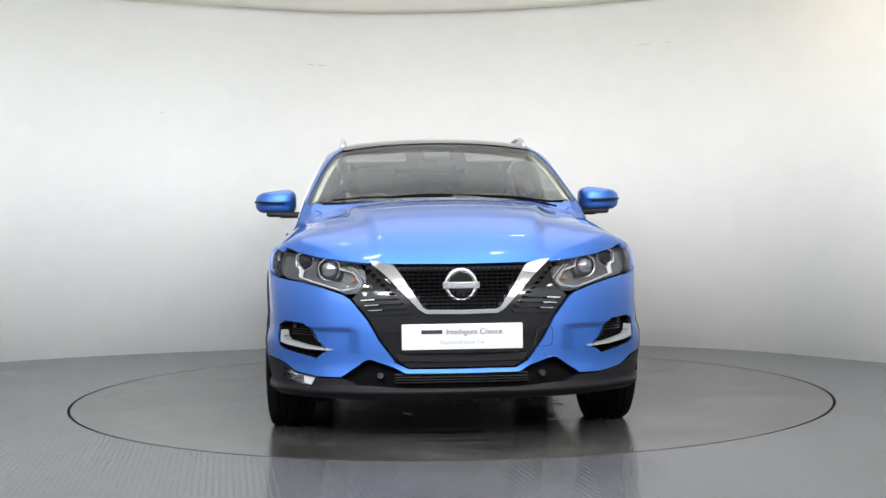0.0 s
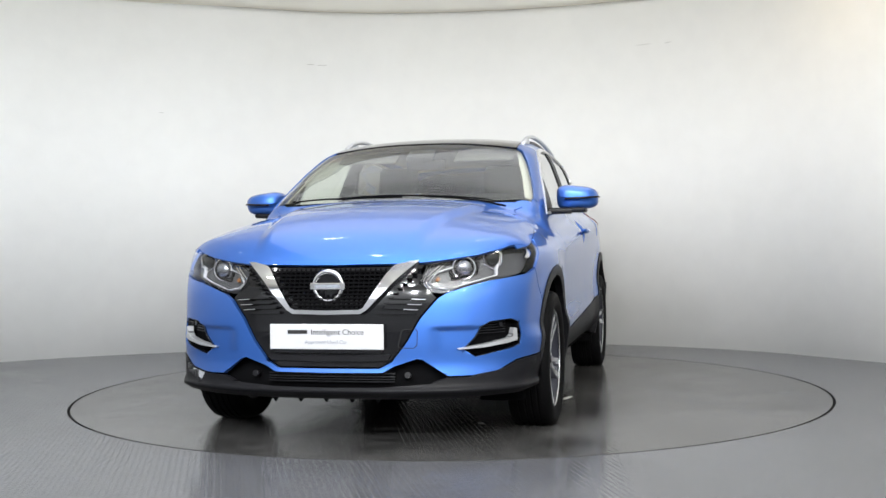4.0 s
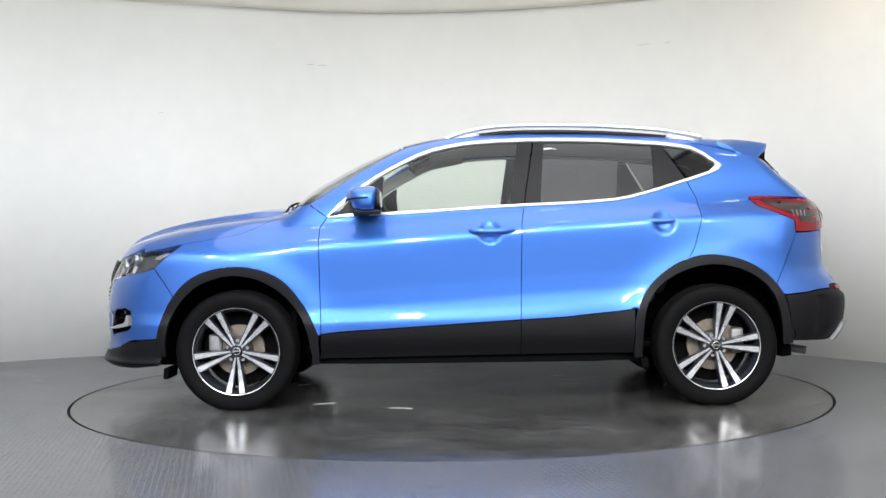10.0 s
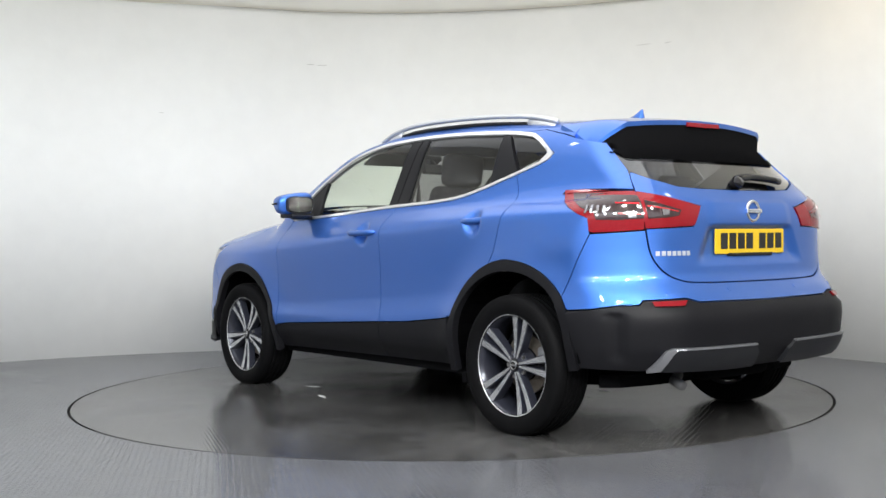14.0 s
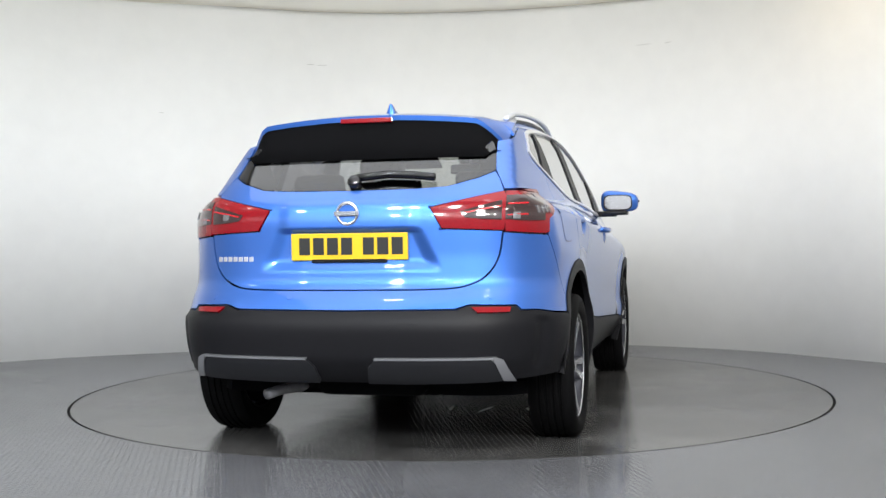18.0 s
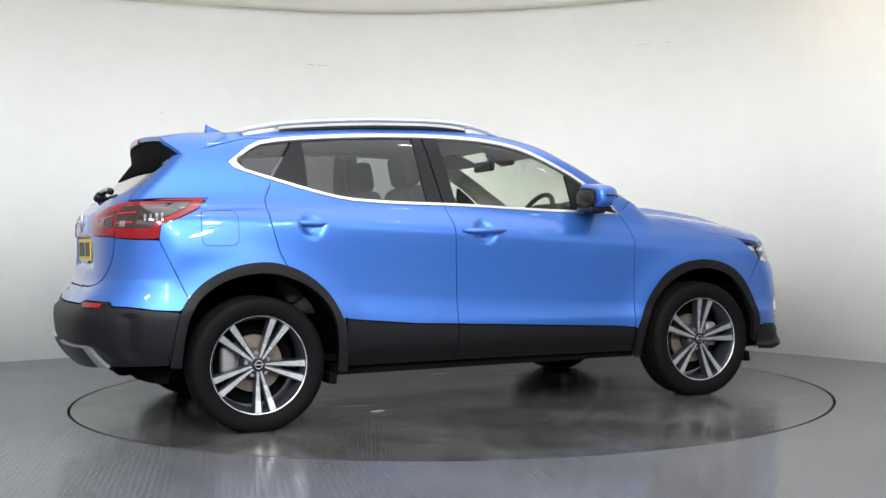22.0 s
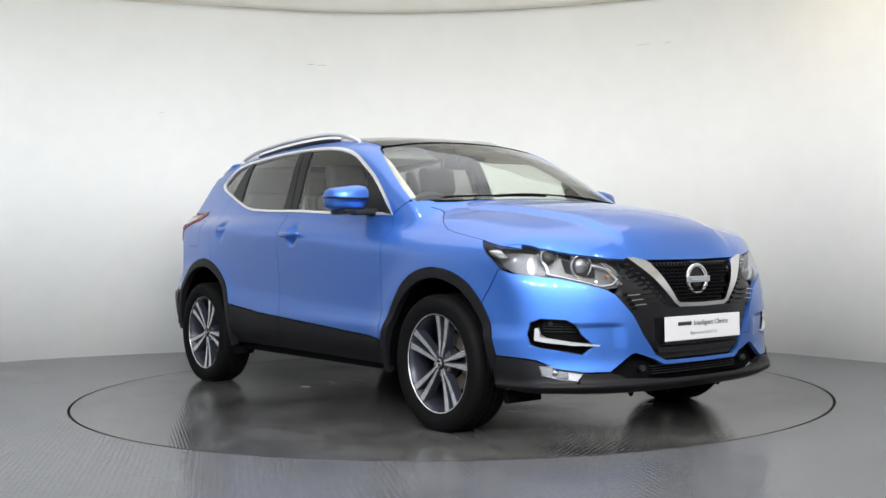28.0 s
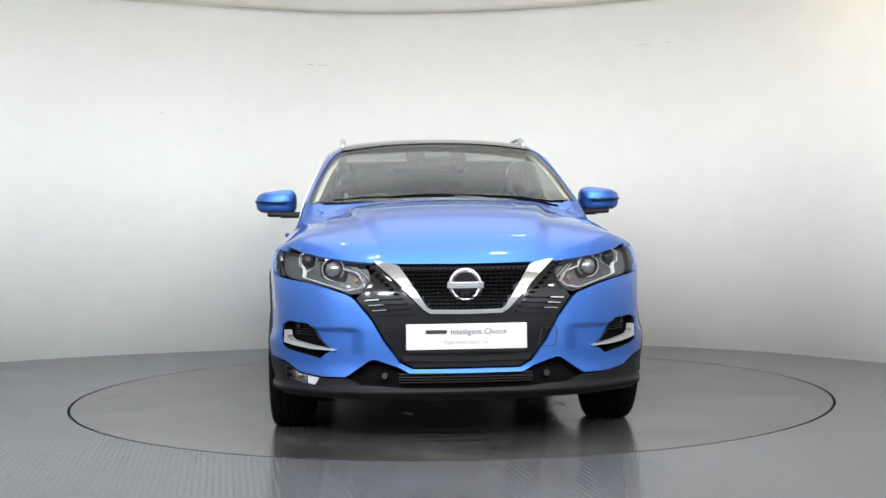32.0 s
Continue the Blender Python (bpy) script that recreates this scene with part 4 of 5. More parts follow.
    wl = outline("front", nose((0.70, 0.336), (0.645, 0.325), (0.668, 0.291), (0.70, 0.298)))
    skin("daytime_lamp", "front", wl, M_WHITE, fog, "white daytime running lamp", lift=-0.004, thick=0.01, gap=0.0, flip=fl)
    u, v = at_nose(0.745, 0.332)
    solid_on("fog_bulb", "front", u, v, disc_x(0.016, 0.012, 18, dome=0.008), M_CHROME, fog, depth=-0.012, flip=fl)

# towing eye cover in the front bumper
cover = outline("front", nose((0.318, 0.462), (0.330, 0.453), (0.388, 0.453), (0.402, 0.465), (0.405, 0.528), (0.396, 0.541), (0.345, 0.538), (0.333, 0.528)))
skin("tow_cover_joint", "front", cover, M_GAP, car, "thin joint round the towing eye cover", lift=0.0006, thick=0.0, gap=0.0, step_uv=0.03, holes=[shrunk(cover, 0.0028)])

# ---- grille ----
vee = outline("front", nose((0.0, 0.601), (0.156, 0.604), (0.186, 0.622), (0.298, 0.737), (0.397, 0.828)), nose((0.362, 0.827), (0.300, 0.812)), nose((0.284, 0.800), (0.168, 0.630), (0.15, 0.622), (0.0, 0.619)))
skin("grille_vee", "front", whole(vee), M_CHROME, car, "broad chrome V across the grille", lift=0.022, thick=0.035, gap=0.0, step_uv=0.02,
     shape=lambda u, v: 0.006 * np.sin(np.clip((v - 0.59) / 0.25, 0, 1) * 3.14))
mesh_bm = bmesh.new()
nrow = 11
for k in range(nrow):
    z0 = 0.628 + 0.0165 * k
    half_w = 0.155 + (z0 - 0.628) * 0.72 - 0.006
    n = int(half_w * 2 / 0.0225)
    for i in range(n + 1):
        y = -half_w + 2 * half_w * i / n + (0.011 if k % 2 else 0.0)
        if abs(y) > half_w or math.hypot(y, z0 - 0.728) < 0.045:
            continue
        x = float(on_body("nose", [y], [z0])[0, 0]) + 0.002
        b = box(0.014, 0.0185, 0.0055, pose(x, y, z0), 0.0)
        for v_ in b.verts:
            if v_.co.x > x and abs(v_.co.y - y) > 0.008:
                v_.co.z -= 0.003
        me = bpy.data.meshes.new("m")
        b.to_mesh(me)
        b.free()
        mesh_bm.from_mesh(me)
        bpy.data.meshes.remove(me)
        b = box(0.010, 0.0045, 0.017, pose(x - 0.004, y + 0.0112, z0 + 0.004), 0.0)
        me = bpy.data.meshes.new("m")
        b.to_mesh(me)
        b.free()
        mesh_bm.from_mesh(me)
        bpy.data.meshes.remove(me)
tagged(part("grille_mesh", mesh_bm, M_DARK, car, "fine black honeycomb grille mesh"), kind="stuff")
for fl in (False, True):
    for k in range(4):
        z = 0.605 + 0.022 * k
        y0, y1 = 0.225 + 0.02 * k, 0.395 + 0.014 * k
        bar = outline("front", nose((y0, z), (y1, z - 0.004), (y1, z + 0.006), (y0, z + 0.011)))
        skin("side_slat", "front", bar, M_GLOSSBLACK, car, "gloss black grille slat", lift=0.008, thick=0.03, gap=0.0, flip=fl, step_uv=0.06)
    for k in range(3):
        z = 0.622 + 0.022 * k
        edge = outline("front", nose((0.345 + 0.016 * k, z), (0.405 + 0.016 * k, z - 0.003), (0.405 + 0.016 * k, z), (0.345 + 0.016 * k, z + 0.003)))
        skin("slat_edge", "front", edge, M_CHROME, car, "thin bright slat edge", lift=0.014, thick=0.006, gap=0.0, flip=fl, step_uv=0.06)
    for k in range(9):
        y, z = 0.235 + 0.0195 * k, 0.632 + 0.0205 * k
        dash = outline("front", nose((y, z), (y + 0.022, z - 0.001), (y + 0.024, z + 0.006), (y + 0.003, z + 0.007)))
        skin("grille_dash", "front", dash, M_GLOSSBLACK, car, "small gloss black grille fin", lift=0.016, thick=0.02, gap=0.0, flip=fl, step_uv=0.06)
lowbar = outline("front", nose((0.0, 0.395), (0.27, 0.40), (0.285, 0.425), (0.0, 0.42)))
skin("lower_grille_bar", "front", whole(lowbar), M_TRIM, car, lift=0.004, thick=0.03, gap=0.0, step_uv=0.05)
for z in (0.302, 0.316, 0.330, 0.344):
    bar = outline("front", nose((0.0, z), (0.30, z), (0.30, z + 0.005), (0.0, z + 0.005)))
    skin("intake_slat", "front", whole(bar), M_TRIM, car, "black intake slat", lift=-0.035, thick=0.012, gap=0.0, step_uv=0.06)
for y in (-0.36, 0.36):
    u, v = at_nose(abs(y), 0.338)
    solid_on("parking_sensor", "front", u, v, disc_x(0.014, 0.03, 16), M_TRIM, car, "round parking sensor", depth=-0.012, flip=y < 0)


def badge(name, x, z, back, scale, parent):
    """Round badge: a chrome ring crossed by a bar."""
    turn = pose(x, 0, z, 0, 0, 180 if back else 0)
    b = ring_x(0.060 * scale, 0.019 * scale, 0.012)
    b.transform(turn)
    ring = part(name, b, M_CHROME, parent, "round chrome badge with a crossbar", smooth=True)
    b = box(0.014, 0.150 * scale, 0.028 * scale, pose(0.004, 0, 0), 0.003)
    b.transform(turn)
    part("badge_bar", b, M_CHROME, ring, "chrome bar across the badge")
    b = box(0.003, 0.108 * scale, 0.013 * scale, pose(0.0125, 0, 0), 0.0008)
    b.transform(turn)
    part("badge_mark", b, M_GREYINK, ring, "dark raised mark on the bar")
    b = disc_x(0.056 * scale, 0.004)
    b.transform(turn @ pose(-0.006, 0, 0))
    part("badge_back", b, M_GLOSSBLACK if not back else M_BLUE, ring)


badge("badge", 2.188, 0.728, False, 1.08, car)
badge("badge", -2.052, 1.044, True, 0.75, car)


# ---- plates ----
def text_mesh(body, size, extrude=0.0006):
    cu = bpy.data.curves.new("text", "FONT")
    cu.body, cu.size, cu.align_x, cu.align_y, cu.extrude = body, size, "CENTER", "CENTER", extrude
    ob = bpy.data.objects.new("text", cu)
    me = bpy.data.meshes.new_from_object(ob)
    bm = bmesh.new()
    bm.from_mesh(me)
    bpy.data.objects.remove(ob)
    bpy.data.meshes.remove(me)
    return bm


front_plate = part("plate", box(0.008, 0.528, 0.112, pose(2.222, 0, 0.506), 0.003), M_WHITE, car, "white dealer plate with dark lettering")
b = text_mesh("Intelligent Choice", 0.0345)
b.transform(pose(2.2268, 0.052, 0.526, 90, 0, 90))
part("plate_text", b, M_INK, front_plate, "dark words Intelligent Choice")
b = text_mesh("Approved Used Car", 0.024)
b.transform(pose(2.2268, 0.0, 0.482, 90, 0, 90))
part("plate_text", b, M_GREYINK, front_plate, "grey words Approved Used Car")
part("plate_bar", box(0.0012, 0.092, 0.017, pose(2.2266, -0.133, 0.527)), M_INK, front_plate, "dark bar before the words")
part("plate_holder", box(0.02, 0.50, 0.02, pose(2.205, 0, 0.444), 0.004), M_TRIM, car, "black plate holder")
rear_plate = part("number_plate", box(0.008, 0.526, 0.116, pose(-2.032, 0, 0.903, 0, -1, 0), 0.003), M_YELLOW, car, "yellow rear number plate with black bars")
for k, (y, w) in enumerate(((0.205, 0.05), (0.141, 0.05), (0.077, 0.05), (0.013, 0.05), (-0.085, 0.05), (-0.149, 0.05), (-0.213, 0.05))):
    part("plate_bar", box(0.0015, w, 0.074, pose(-2.0370, y - 0.004, 0.905, 0, -1, 0)), M_INK, rear_plate, "black bar on the plate")
part("plate_holder", box(0.012, 0.34, 0.016, pose(-2.030, 0, 0.842), 0.003), M_GLOSSBLACK, car, "black plate holder strip")
for k in range(7):
    solid_on("name_mark", "tail", 0.452 + 0.027 * k, 0.853, box(0.004, 0.020, 0.021, None, 0.001), M_SATIN, car, "small chrome raised mark on the tailgate", depth=0.001, smooth=False)

# ---- rear lamps ----
tail_out = outline("rear", ("side", (-1.547, 1.150), (-1.676, 1.148), (-1.80, 1.138)), tail((0.745, 1.132), (0.662, 1.130)), tail((0.662, 1.130), (0.668, 0.960), (0.77, 0.952)), ("side", (-1.80, 0.950), (-1.782, 0.955), (-1.775, 1.014), (-1.699, 1.046), (-1.592, 1.093)))
tail_in = outline("rear", tail((0.659, 1.130), (0.463, 1.086), (0.362, 1.064), (0.413, 0.976), (0.663, 0.964)))
clear_out = outline("rear", ("side", (-1.61, 1.130), (-1.80, 1.122)), tail((0.745, 1.112), (0.668, 1.108), (0.668, 1.010), (0.75, 1.004)), ("side", (-1.81, 1.006), (-1.80, 1.038), (-1.72, 1.064), (-1.65, 1.094)))
clear_in = outline("rear", tail((0.652, 1.088), (0.56, 1.064), (0.490, 1.044), (0.508, 1.020), (0.57, 1.012), (0.652, 1.008)))
M_SKIDEDGE = material("satin_skid_edge", (0.33, 0.335, 0.355), 0.3, metal=0.75)
for fl in (False, True):
    lamp = skin("tail_lamp", "rear", tail_out, M_REDLENS, car, "red tail lamp with a clear band", lift=0.006, thick=0.03, gap=0.001, flip=fl)
    skin("clear_band", "rear", clear_out, material("smoked_clear_lens", (0.022, 0.010, 0.011), 0.10, coat=0.8) if not fl else bpy.data.materials["smoked_clear_lens"], lamp, "smoked clear lens band", lift=0.009, thick=0.006, gap=0.0, flip=fl)
    bulb = outline("rear", tail((0.722, 1.040), (0.695, 1.038), (0.695, 1.012), (0.722, 1.012)))
    skin("lamp_reflector", "rear", bulb, M_REFLECT, lamp, "bright reversing lamp", lift=0.012, thick=0.006, gap=0.0, flip=fl)
    inner = skin("tail_lamp", "rear", tail_in, M_REDLENS, tailgate, "red tail lamp on the tailgate", lift=0.006, thick=0.03, gap=0.001, flip=fl)
    skin("clear_band", "rear", clear_in, bpy.data.materials["smoked_clear_lens"], inner, "smoked clear lens band", lift=0.009, thick=0.006, gap=0.0, flip=fl)
    for z0, z1, y0 in ((1.070, 1.076, 0.675), (1.024, 1.030, 0.675)):
        line = outline("rear", tail((y0, z0), (y0, z1), (0.75, z1 + 0.004), (0.75, z0 + 0.004)))
        skin("red_guide", "rear", line, M_REDGUIDE, lamp, "thin red light guide", lift=0.012, thick=0.004, gap=0.0, flip=fl, step_uv=0.05)
    for k in range(4):
        rib = outline("rear", ("side", (-1.842 + 0.024 * k, 1.036), (-1.842 + 0.024 * k, 1.066), (-1.832 + 0.024 * k, 1.067), (-1.832 + 0.024 * k, 1.037)))
        skin("lamp_rib", "rear", rib, M_REFLECT, lamp, "clear ribbed indicator cell", lift=0.0115, thick=0.004, gap=0.0, flip=fl, step_uv=0.05)
    line = outline("rear", tail((0.505, 1.040), (0.60, 1.058), (0.65, 1.066), (0.65, 1.060), (0.60, 1.052), (0.512, 1.035)))
    skin("red_guide", "rear", line, M_REDGUIDE, inner, "thin red light guide", lift=0.012, thick=0.004, gap=0.0, flip=fl, step_uv=0.05)
    bulb = outline("rear", tail((0.590, 1.050), (0.555, 1.047), (0.560, 1.024), (0.590, 1.022)))
    skin("lamp_reflector", "rear", bulb, M_REFLECT, inner, "bright lamp reflector", lift=0.012, thick=0.006, gap=0.0, flip=fl)
    refl = outline("rear", tail((0.698, 0.642), (0.548, 0.644), (0.575, 0.622), (0.695, 0.622)))
    skin("reflector", "rear", refl, M_REDLENS, car, "red rear reflector", lift=0.010, thick=0.012, gap=0.0, flip=fl)
    skid = outline("rear", tail((0.70, 0.352), (0.668, 0.428), (0.640, 0.438), (0.150, 0.434), (0.118, 0.400), (0.108, 0.335), (0.30, 0.335), (0.64, 0.345)))
    skin("skid_plate", "rear", skid, material("grey_skid_paint", (0.012, 0.0125, 0.015), 0.4, metal=0.2) if not fl else bpy.data.materials["grey_skid_paint"], car, "grey skid plate under the rear bumper", lift=0.014, thick=0.03, gap=0.0, flip=fl)
    edge = outline("rear", tail((0.71, 0.345), (0.672, 0.432), (0.642, 0.444), (0.150, 0.440), (0.150, 0.433), (0.625, 0.436), (0.642, 0.420), (0.664, 0.350)))
    skin("skid_edge", "rear", edge, M_SKIDEDGE, car, "bright edge of the skid plate", lift=0.018, thick=0.02, gap=0.0, flip=fl, step_uv=0.05)
for y in (0.62, 0.25, -0.25, -0.62):
    u, v = outline("rear", tail((y, 0.688)))[0]
    solid_on("parking_sensor", "rear", u, v, disc_x(0.011, 0.01, 18), M_BLUE, car, "round blue parking sensor", depth=0.0015)
part("tow_cover", box(0.004, 0.075, 0.06, pose(-2.166, -0.285, 0.555), 0.001), M_BLACK, car, "square towing eye cover")

# ---- spoiler, aerial fin, wipers ----
def roof_z(x, y):
    return float(top_line(x) - crown(x) * (abs(y) / 0.8) ** 2.3)


bm = bmesh.new()
rows = []
for y in np.linspace(-0.618, 0.618, 43):
    e = abs(y) / 0.618
    x_end = -1.765 + 0.07 * e ** 2 + 0.09 * max(0, e - 0.85) / 0.15
    col = []
    for s in np.linspace(0, 1, 9):
        x = -1.405 + (x_end + 1.405) * s
        z = roof_z(-1.405, y) + (1.493 - 0.038 * e ** 2 - 0.10 * (max(0, e - 0.8) / 0.2) ** 1.5 - roof_z(-1.405, y)) * s + 0.010 * math.sin(math.pi * s)
        col.append(bm.verts.new((x, y, z)))
    rows.append(col)
for a, b in zip(rows, rows[1:]):
    for i in range(8):
        bm.faces.new((a[i], b[i], b[i + 1], a[i + 1]))
bmesh.ops.recalc_face_normals(bm, faces=bm.faces[:])
if bm.faces[:][0].normal.z < 0:
    bmesh.ops.reverse_faces(bm, faces=bm.faces[:])
edge_pts = [tuple(c[-1].co) for c in rows]
side_l, side_r = [tuple(v.co) for v in rows[-1]], [tuple(v.co) for v in rows[0]]
r = bmesh.ops.extrude_face_region(bm, geom=bm.faces[:])
bmesh.ops.translate(bm, verts=[v for v in r["geom"] if isinstance(v, bmesh.types.BMVert)], vec=(0.004, 0, -0.022))
bmesh.ops.recalc_face_normals(bm, faces=bm.faces[:])
spoiler = part("spoiler", bm, M_BLUE, car, "blue roof spoiler", smooth=True)
spoiler.data.set_sharp_from_angle(angle=radians(35))
bm = bmesh.new()
prev = None
for (x, y, z) in edge_pts:
    e = abs(y) / 0.618
    zb = 1.292 + 0.028 * (e > 0.93)
    pb = on_body("tail", [y * 0.985], [zb])[0]
    top_v = bm.verts.new((x + 0.006, y * 0.995, z - 0.016))
    mid_v = bm.verts.new((0.55 * (x + 0.006) + 0.45 * pb[0] + 0.035, y * 0.99, 0.5 * (z + zb) + 0.0))
    low_v = bm.verts.new((pb[0] - 0.006, y * 0.985, zb))
    if prev:
        bm.faces.new((prev[0], top_v, mid_v, prev[1]))
        bm.faces.new((prev[1], mid_v, low_v, prev[2]))
    prev = (top_v, mid_v, low_v)
r = bmesh.ops.extrude_face_region(bm, geom=bm.faces[:])
bmesh.ops.translate(bm, verts=[v for v in r["geom"] if isinstance(v, bmesh.types.BMVert)], vec=(0.02, 0, 0))
bmesh.ops.recalc_face_normals(bm, faces=bm.faces[:])
part("spoiler_underside", bm, M_DARK, spoiler, "gloss black underside of the spoiler", smooth=True)
part("brake_light", box(0.012, 0.245, 0.022, pose(-1.763, 0, 1.472, 0, 10, 0), 0.003), M_REDLENS, spoiler, "red high-level brake light")
bm = prism([(-1.30, -0.035), (-1.22, -0.012), (-1.20, 0.0), (-1.22, 0.012), (-1.30, 0.035), (-1.375, 0.030), (-1.39, 0.0), (-1.375, -0.030)], roof_z(-1.3, 0) - 0.012, roof_z(-1.3, 0) + 0.058)
for v_ in bm.verts:
    if v_.co.z > 1.56:
        v_.co.x, v_.co.y, v_.co.z = -1.375 + (v_.co.x + 1.375) * 0.22, v_.co.y * 0.22, v_.co.z - max(0, (v_.co.x + 1.37)) * 0.15
bmesh.ops.bevel(bm, geom=bm.edges[:], offset=0.004, segments=2, profile=0.5, affect="EDGES")
part("aerial_fin", bm, M_BLUE, car, "blue shark fin aerial", smooth=True)


def line_on(kind, pts, lift):
    q = np.array(dense(pts, 0.04))
    p = on_body(kind, q[:, 0], q[:, 1])
    return [tuple(a) for a in p + field_normal(p) * lift]


wiper = part("rear_wiper", tube(line_on("tail", [(-0.01, 1.185), (-0.15, 1.198), (-0.28, 1.190), (-0.36, 1.180)], 0.022), 0.019, 8, 0.9), M_GLOSSBLACK, car, "black rear wiper", smooth=True)
b = lathe([(0.0, -0.02), (0.030, -0.02), (0.030, 0.018), (0.022, 0.03), (0.0, 0.032)], 24, "z")
p0 = on_body("tail", [-0.005], [1.178])[0]
b.transform(Matrix.Translation(Vector((p0[0] - 0.012, -0.005, p0[2]))) @ pose(0, 0, 0, 0, -55, 0))
part("wiper_hub", b, M_GLOSSBLACK, wiper, smooth=True)
for pts in ([(1.04, 0.58), (1.06, 0.2), (1.055, -0.12)], [(1.055, 0.02), (1.055, -0.3), (1.01, -0.60)]):
    w = part("wiper", tube(line_on("top", pts, 0.010), 0.005, 6), M_DARK, car, "black windscreen wiper", smooth=True)
    part("wiper_arm", tube(line_on("top", [(pts[0][0] + 0.03, pts[0][1] + 0.03), (pts[1][0] + 0.012, pts[1][1])], 0.012), 0.006, 6), M_DARK, w, smooth=True)
cowl = outline("top", ("top", (1.115, 0.0), (1.10, 0.3), (1.065, 0.52), (1.025, 0.665), (0.97, 0.74)), ("top", (0.95, 0.735), (1.02, 0.55), (1.062, 0.3), (1.078, 0.0)))
skin("cowl", "top", cowl + [(u, -v) for u, v in reversed(cowl) if v > 1e-4], M_DARK, car, "black scuttle panel under the windscreen", lift=-0.012, thick=0.02, gap=0.0)

# ---- roof rails ----
RAIL = [(0.16, 1.505), (0.06, 1.542), (-0.031, 1.562), (-0.208, 1.580), (-0.527, 1.577), (-0.782, 1.567), (-1.01, 1.550), (-1.122, 1.538), (-1.25, 1.515), (-1.33, 1.494)]
for sgn in (1, -1):
    pts = [(x, 0.572 * sgn * (1 - 0.02 * abs(x + 0.5)), z) for x, z in rounded([(x, z + 0.008) for x, z in RAIL], 2)]
    rail = part("roof_rail", tube(pts, [0.008] + [0.0165] * (len(pts) - 2) + [0.008], 10, 0.72), M_SATIN, car, "bright metal roof rail", smooth=True)
    for x0, x1 in ((0.13, -0.04), (-1.12, -1.31)):
        seg = [(x0 + (x1 - x0) * t, 0.568 * sgn * (1 - 0.02 * abs(x0 + 0.5)), float(np.interp(-(x0 + (x1 - x0) * t), [-q[0] for q in RAIL], [q[1] for q in RAIL])) - 0.022) for t in np.linspace(0, 1, 5)]
        part("rail_foot", tube(seg, 0.016, 8, 1.2), M_SATIN, rail, "metal foot of the rail", smooth=True)
    # shade between rail and roof, put in as a black tube
    low = [(x, 0.566 * sgn * (1 - 0.02 * abs(x + 0.5)), z - 0.030) for x, z in rounded(RAIL[2:-2], 1)]
    part("rail_shadow_strip", tube(low, 0.012, 6), M_TRIM, rail, "black strip standing in for the shade under the rail", smooth=True)

# ---- door mirrors ----
def plate_x(w, h, d, power=0.5, steps=36):
    """A plate with round corners, facing +x and -x."""
    q = lambda a: math.copysign(abs(a) ** power, a)
    bm = prism([(w / 2 * q(math.cos(a)), h / 2 * q(math.sin(a))) for a in np.linspace(0, 2 * math.pi, steps, endpoint=False)], -d / 2, d / 2)
    bm.transform(Matrix(((0, 0, 1, 0), (1, 0, 0, 0), (0, 1, 0, 0), (0, 0, 0, 1))))
    return bm



for sgn in (1, -1):
    bm = bmesh.new()
    bmesh.ops.create_uvsphere(bm, u_segments=36, v_segments=22, radius=1.0)
    for v_ in bm.verts:
        x, y, z = v_.co
        q = lambda a, p: math.copysign(abs(a) ** p, a)
        x, y, z = q(x, 0.62), q(y, 0.55), q(z, 0.60)
        x = min(x, 0.98) if x > 0 else x * 0.35
        top_taper = 1 - 0.26 * (y + 1) / 2
        v_.co = (0.565 + x * 0.135 * (1 - 0.25 * max(0, y)) * (0.8 if z < -0.3 else 1.0), 0.940 + y * 0.117, 1.155 + z * 0.078 * top_taper + 0.004 * (1 - y))
    bmesh.ops.bisect_plane(bm, geom=bm.verts[:] + bm.edges[:] + bm.faces[:], plane_co=(0, 0, 1.098), plane_no=(0, 0, 1), clear_inner=True)
    es = [e for e in bm.edges if e.is_boundary]
    bmesh.ops.holes_fill(bm, edges=es)
    bm.transform(Matrix.Diagonal((1, sgn, 1, 1)))
    bmesh.ops.recalc_face_normals(bm, faces=bm.faces[:])
    mirror = part("door_mirror", bm, M_BLUE, car, "blue door mirror with a black foot", smooth=True)
    mirror.data.set_sharp_from_angle(angle=radians(40))
    b = box(0.15, 0.15, 0.028, pose(0.585, 0.915 * sgn, 1.090), 0.012, 3)
    part("mirror_base", b, M_TRIM, mirror, "black mirror base", smooth=True)
    b = box(0.09, 0.16, 0.035, pose(0.625, 0.835 * sgn, 1.085, 0, 0, 8 * sgn), 0.012, 3)
    part("mirror_foot", b, M_TRIM, mirror, "black mirror foot", smooth=True)
    b = plate_x(0.180, 0.100, 0.016)
    b.transform(pose(0.519, 0.932 * sgn, 1.154))
    part("mirror_rim", b, M_TRIM, mirror, "black mirror rim")
    b = plate_x(0.164, 0.086, 0.003)
    b.transform(pose(0.5095, 0.932 * sgn, 1.154, 0, 2, 0))
    part("mirror_glass", b, M_CHROME, mirror, "mirror glass")
    pts = [(0.703, 0.880 * sgn, 1.150), (0.698, 0.945 * sgn, 1.154), (0.680, 1.005 * sgn, 1.157), (0.63, 1.052 * sgn, 1.160), (0.57, 1.060 * sgn, 1.162)]
    part("indicator_strip", tube(pts, 0.006, 6), M_TRIM, mirror, "dark indicator strip", smooth=True)

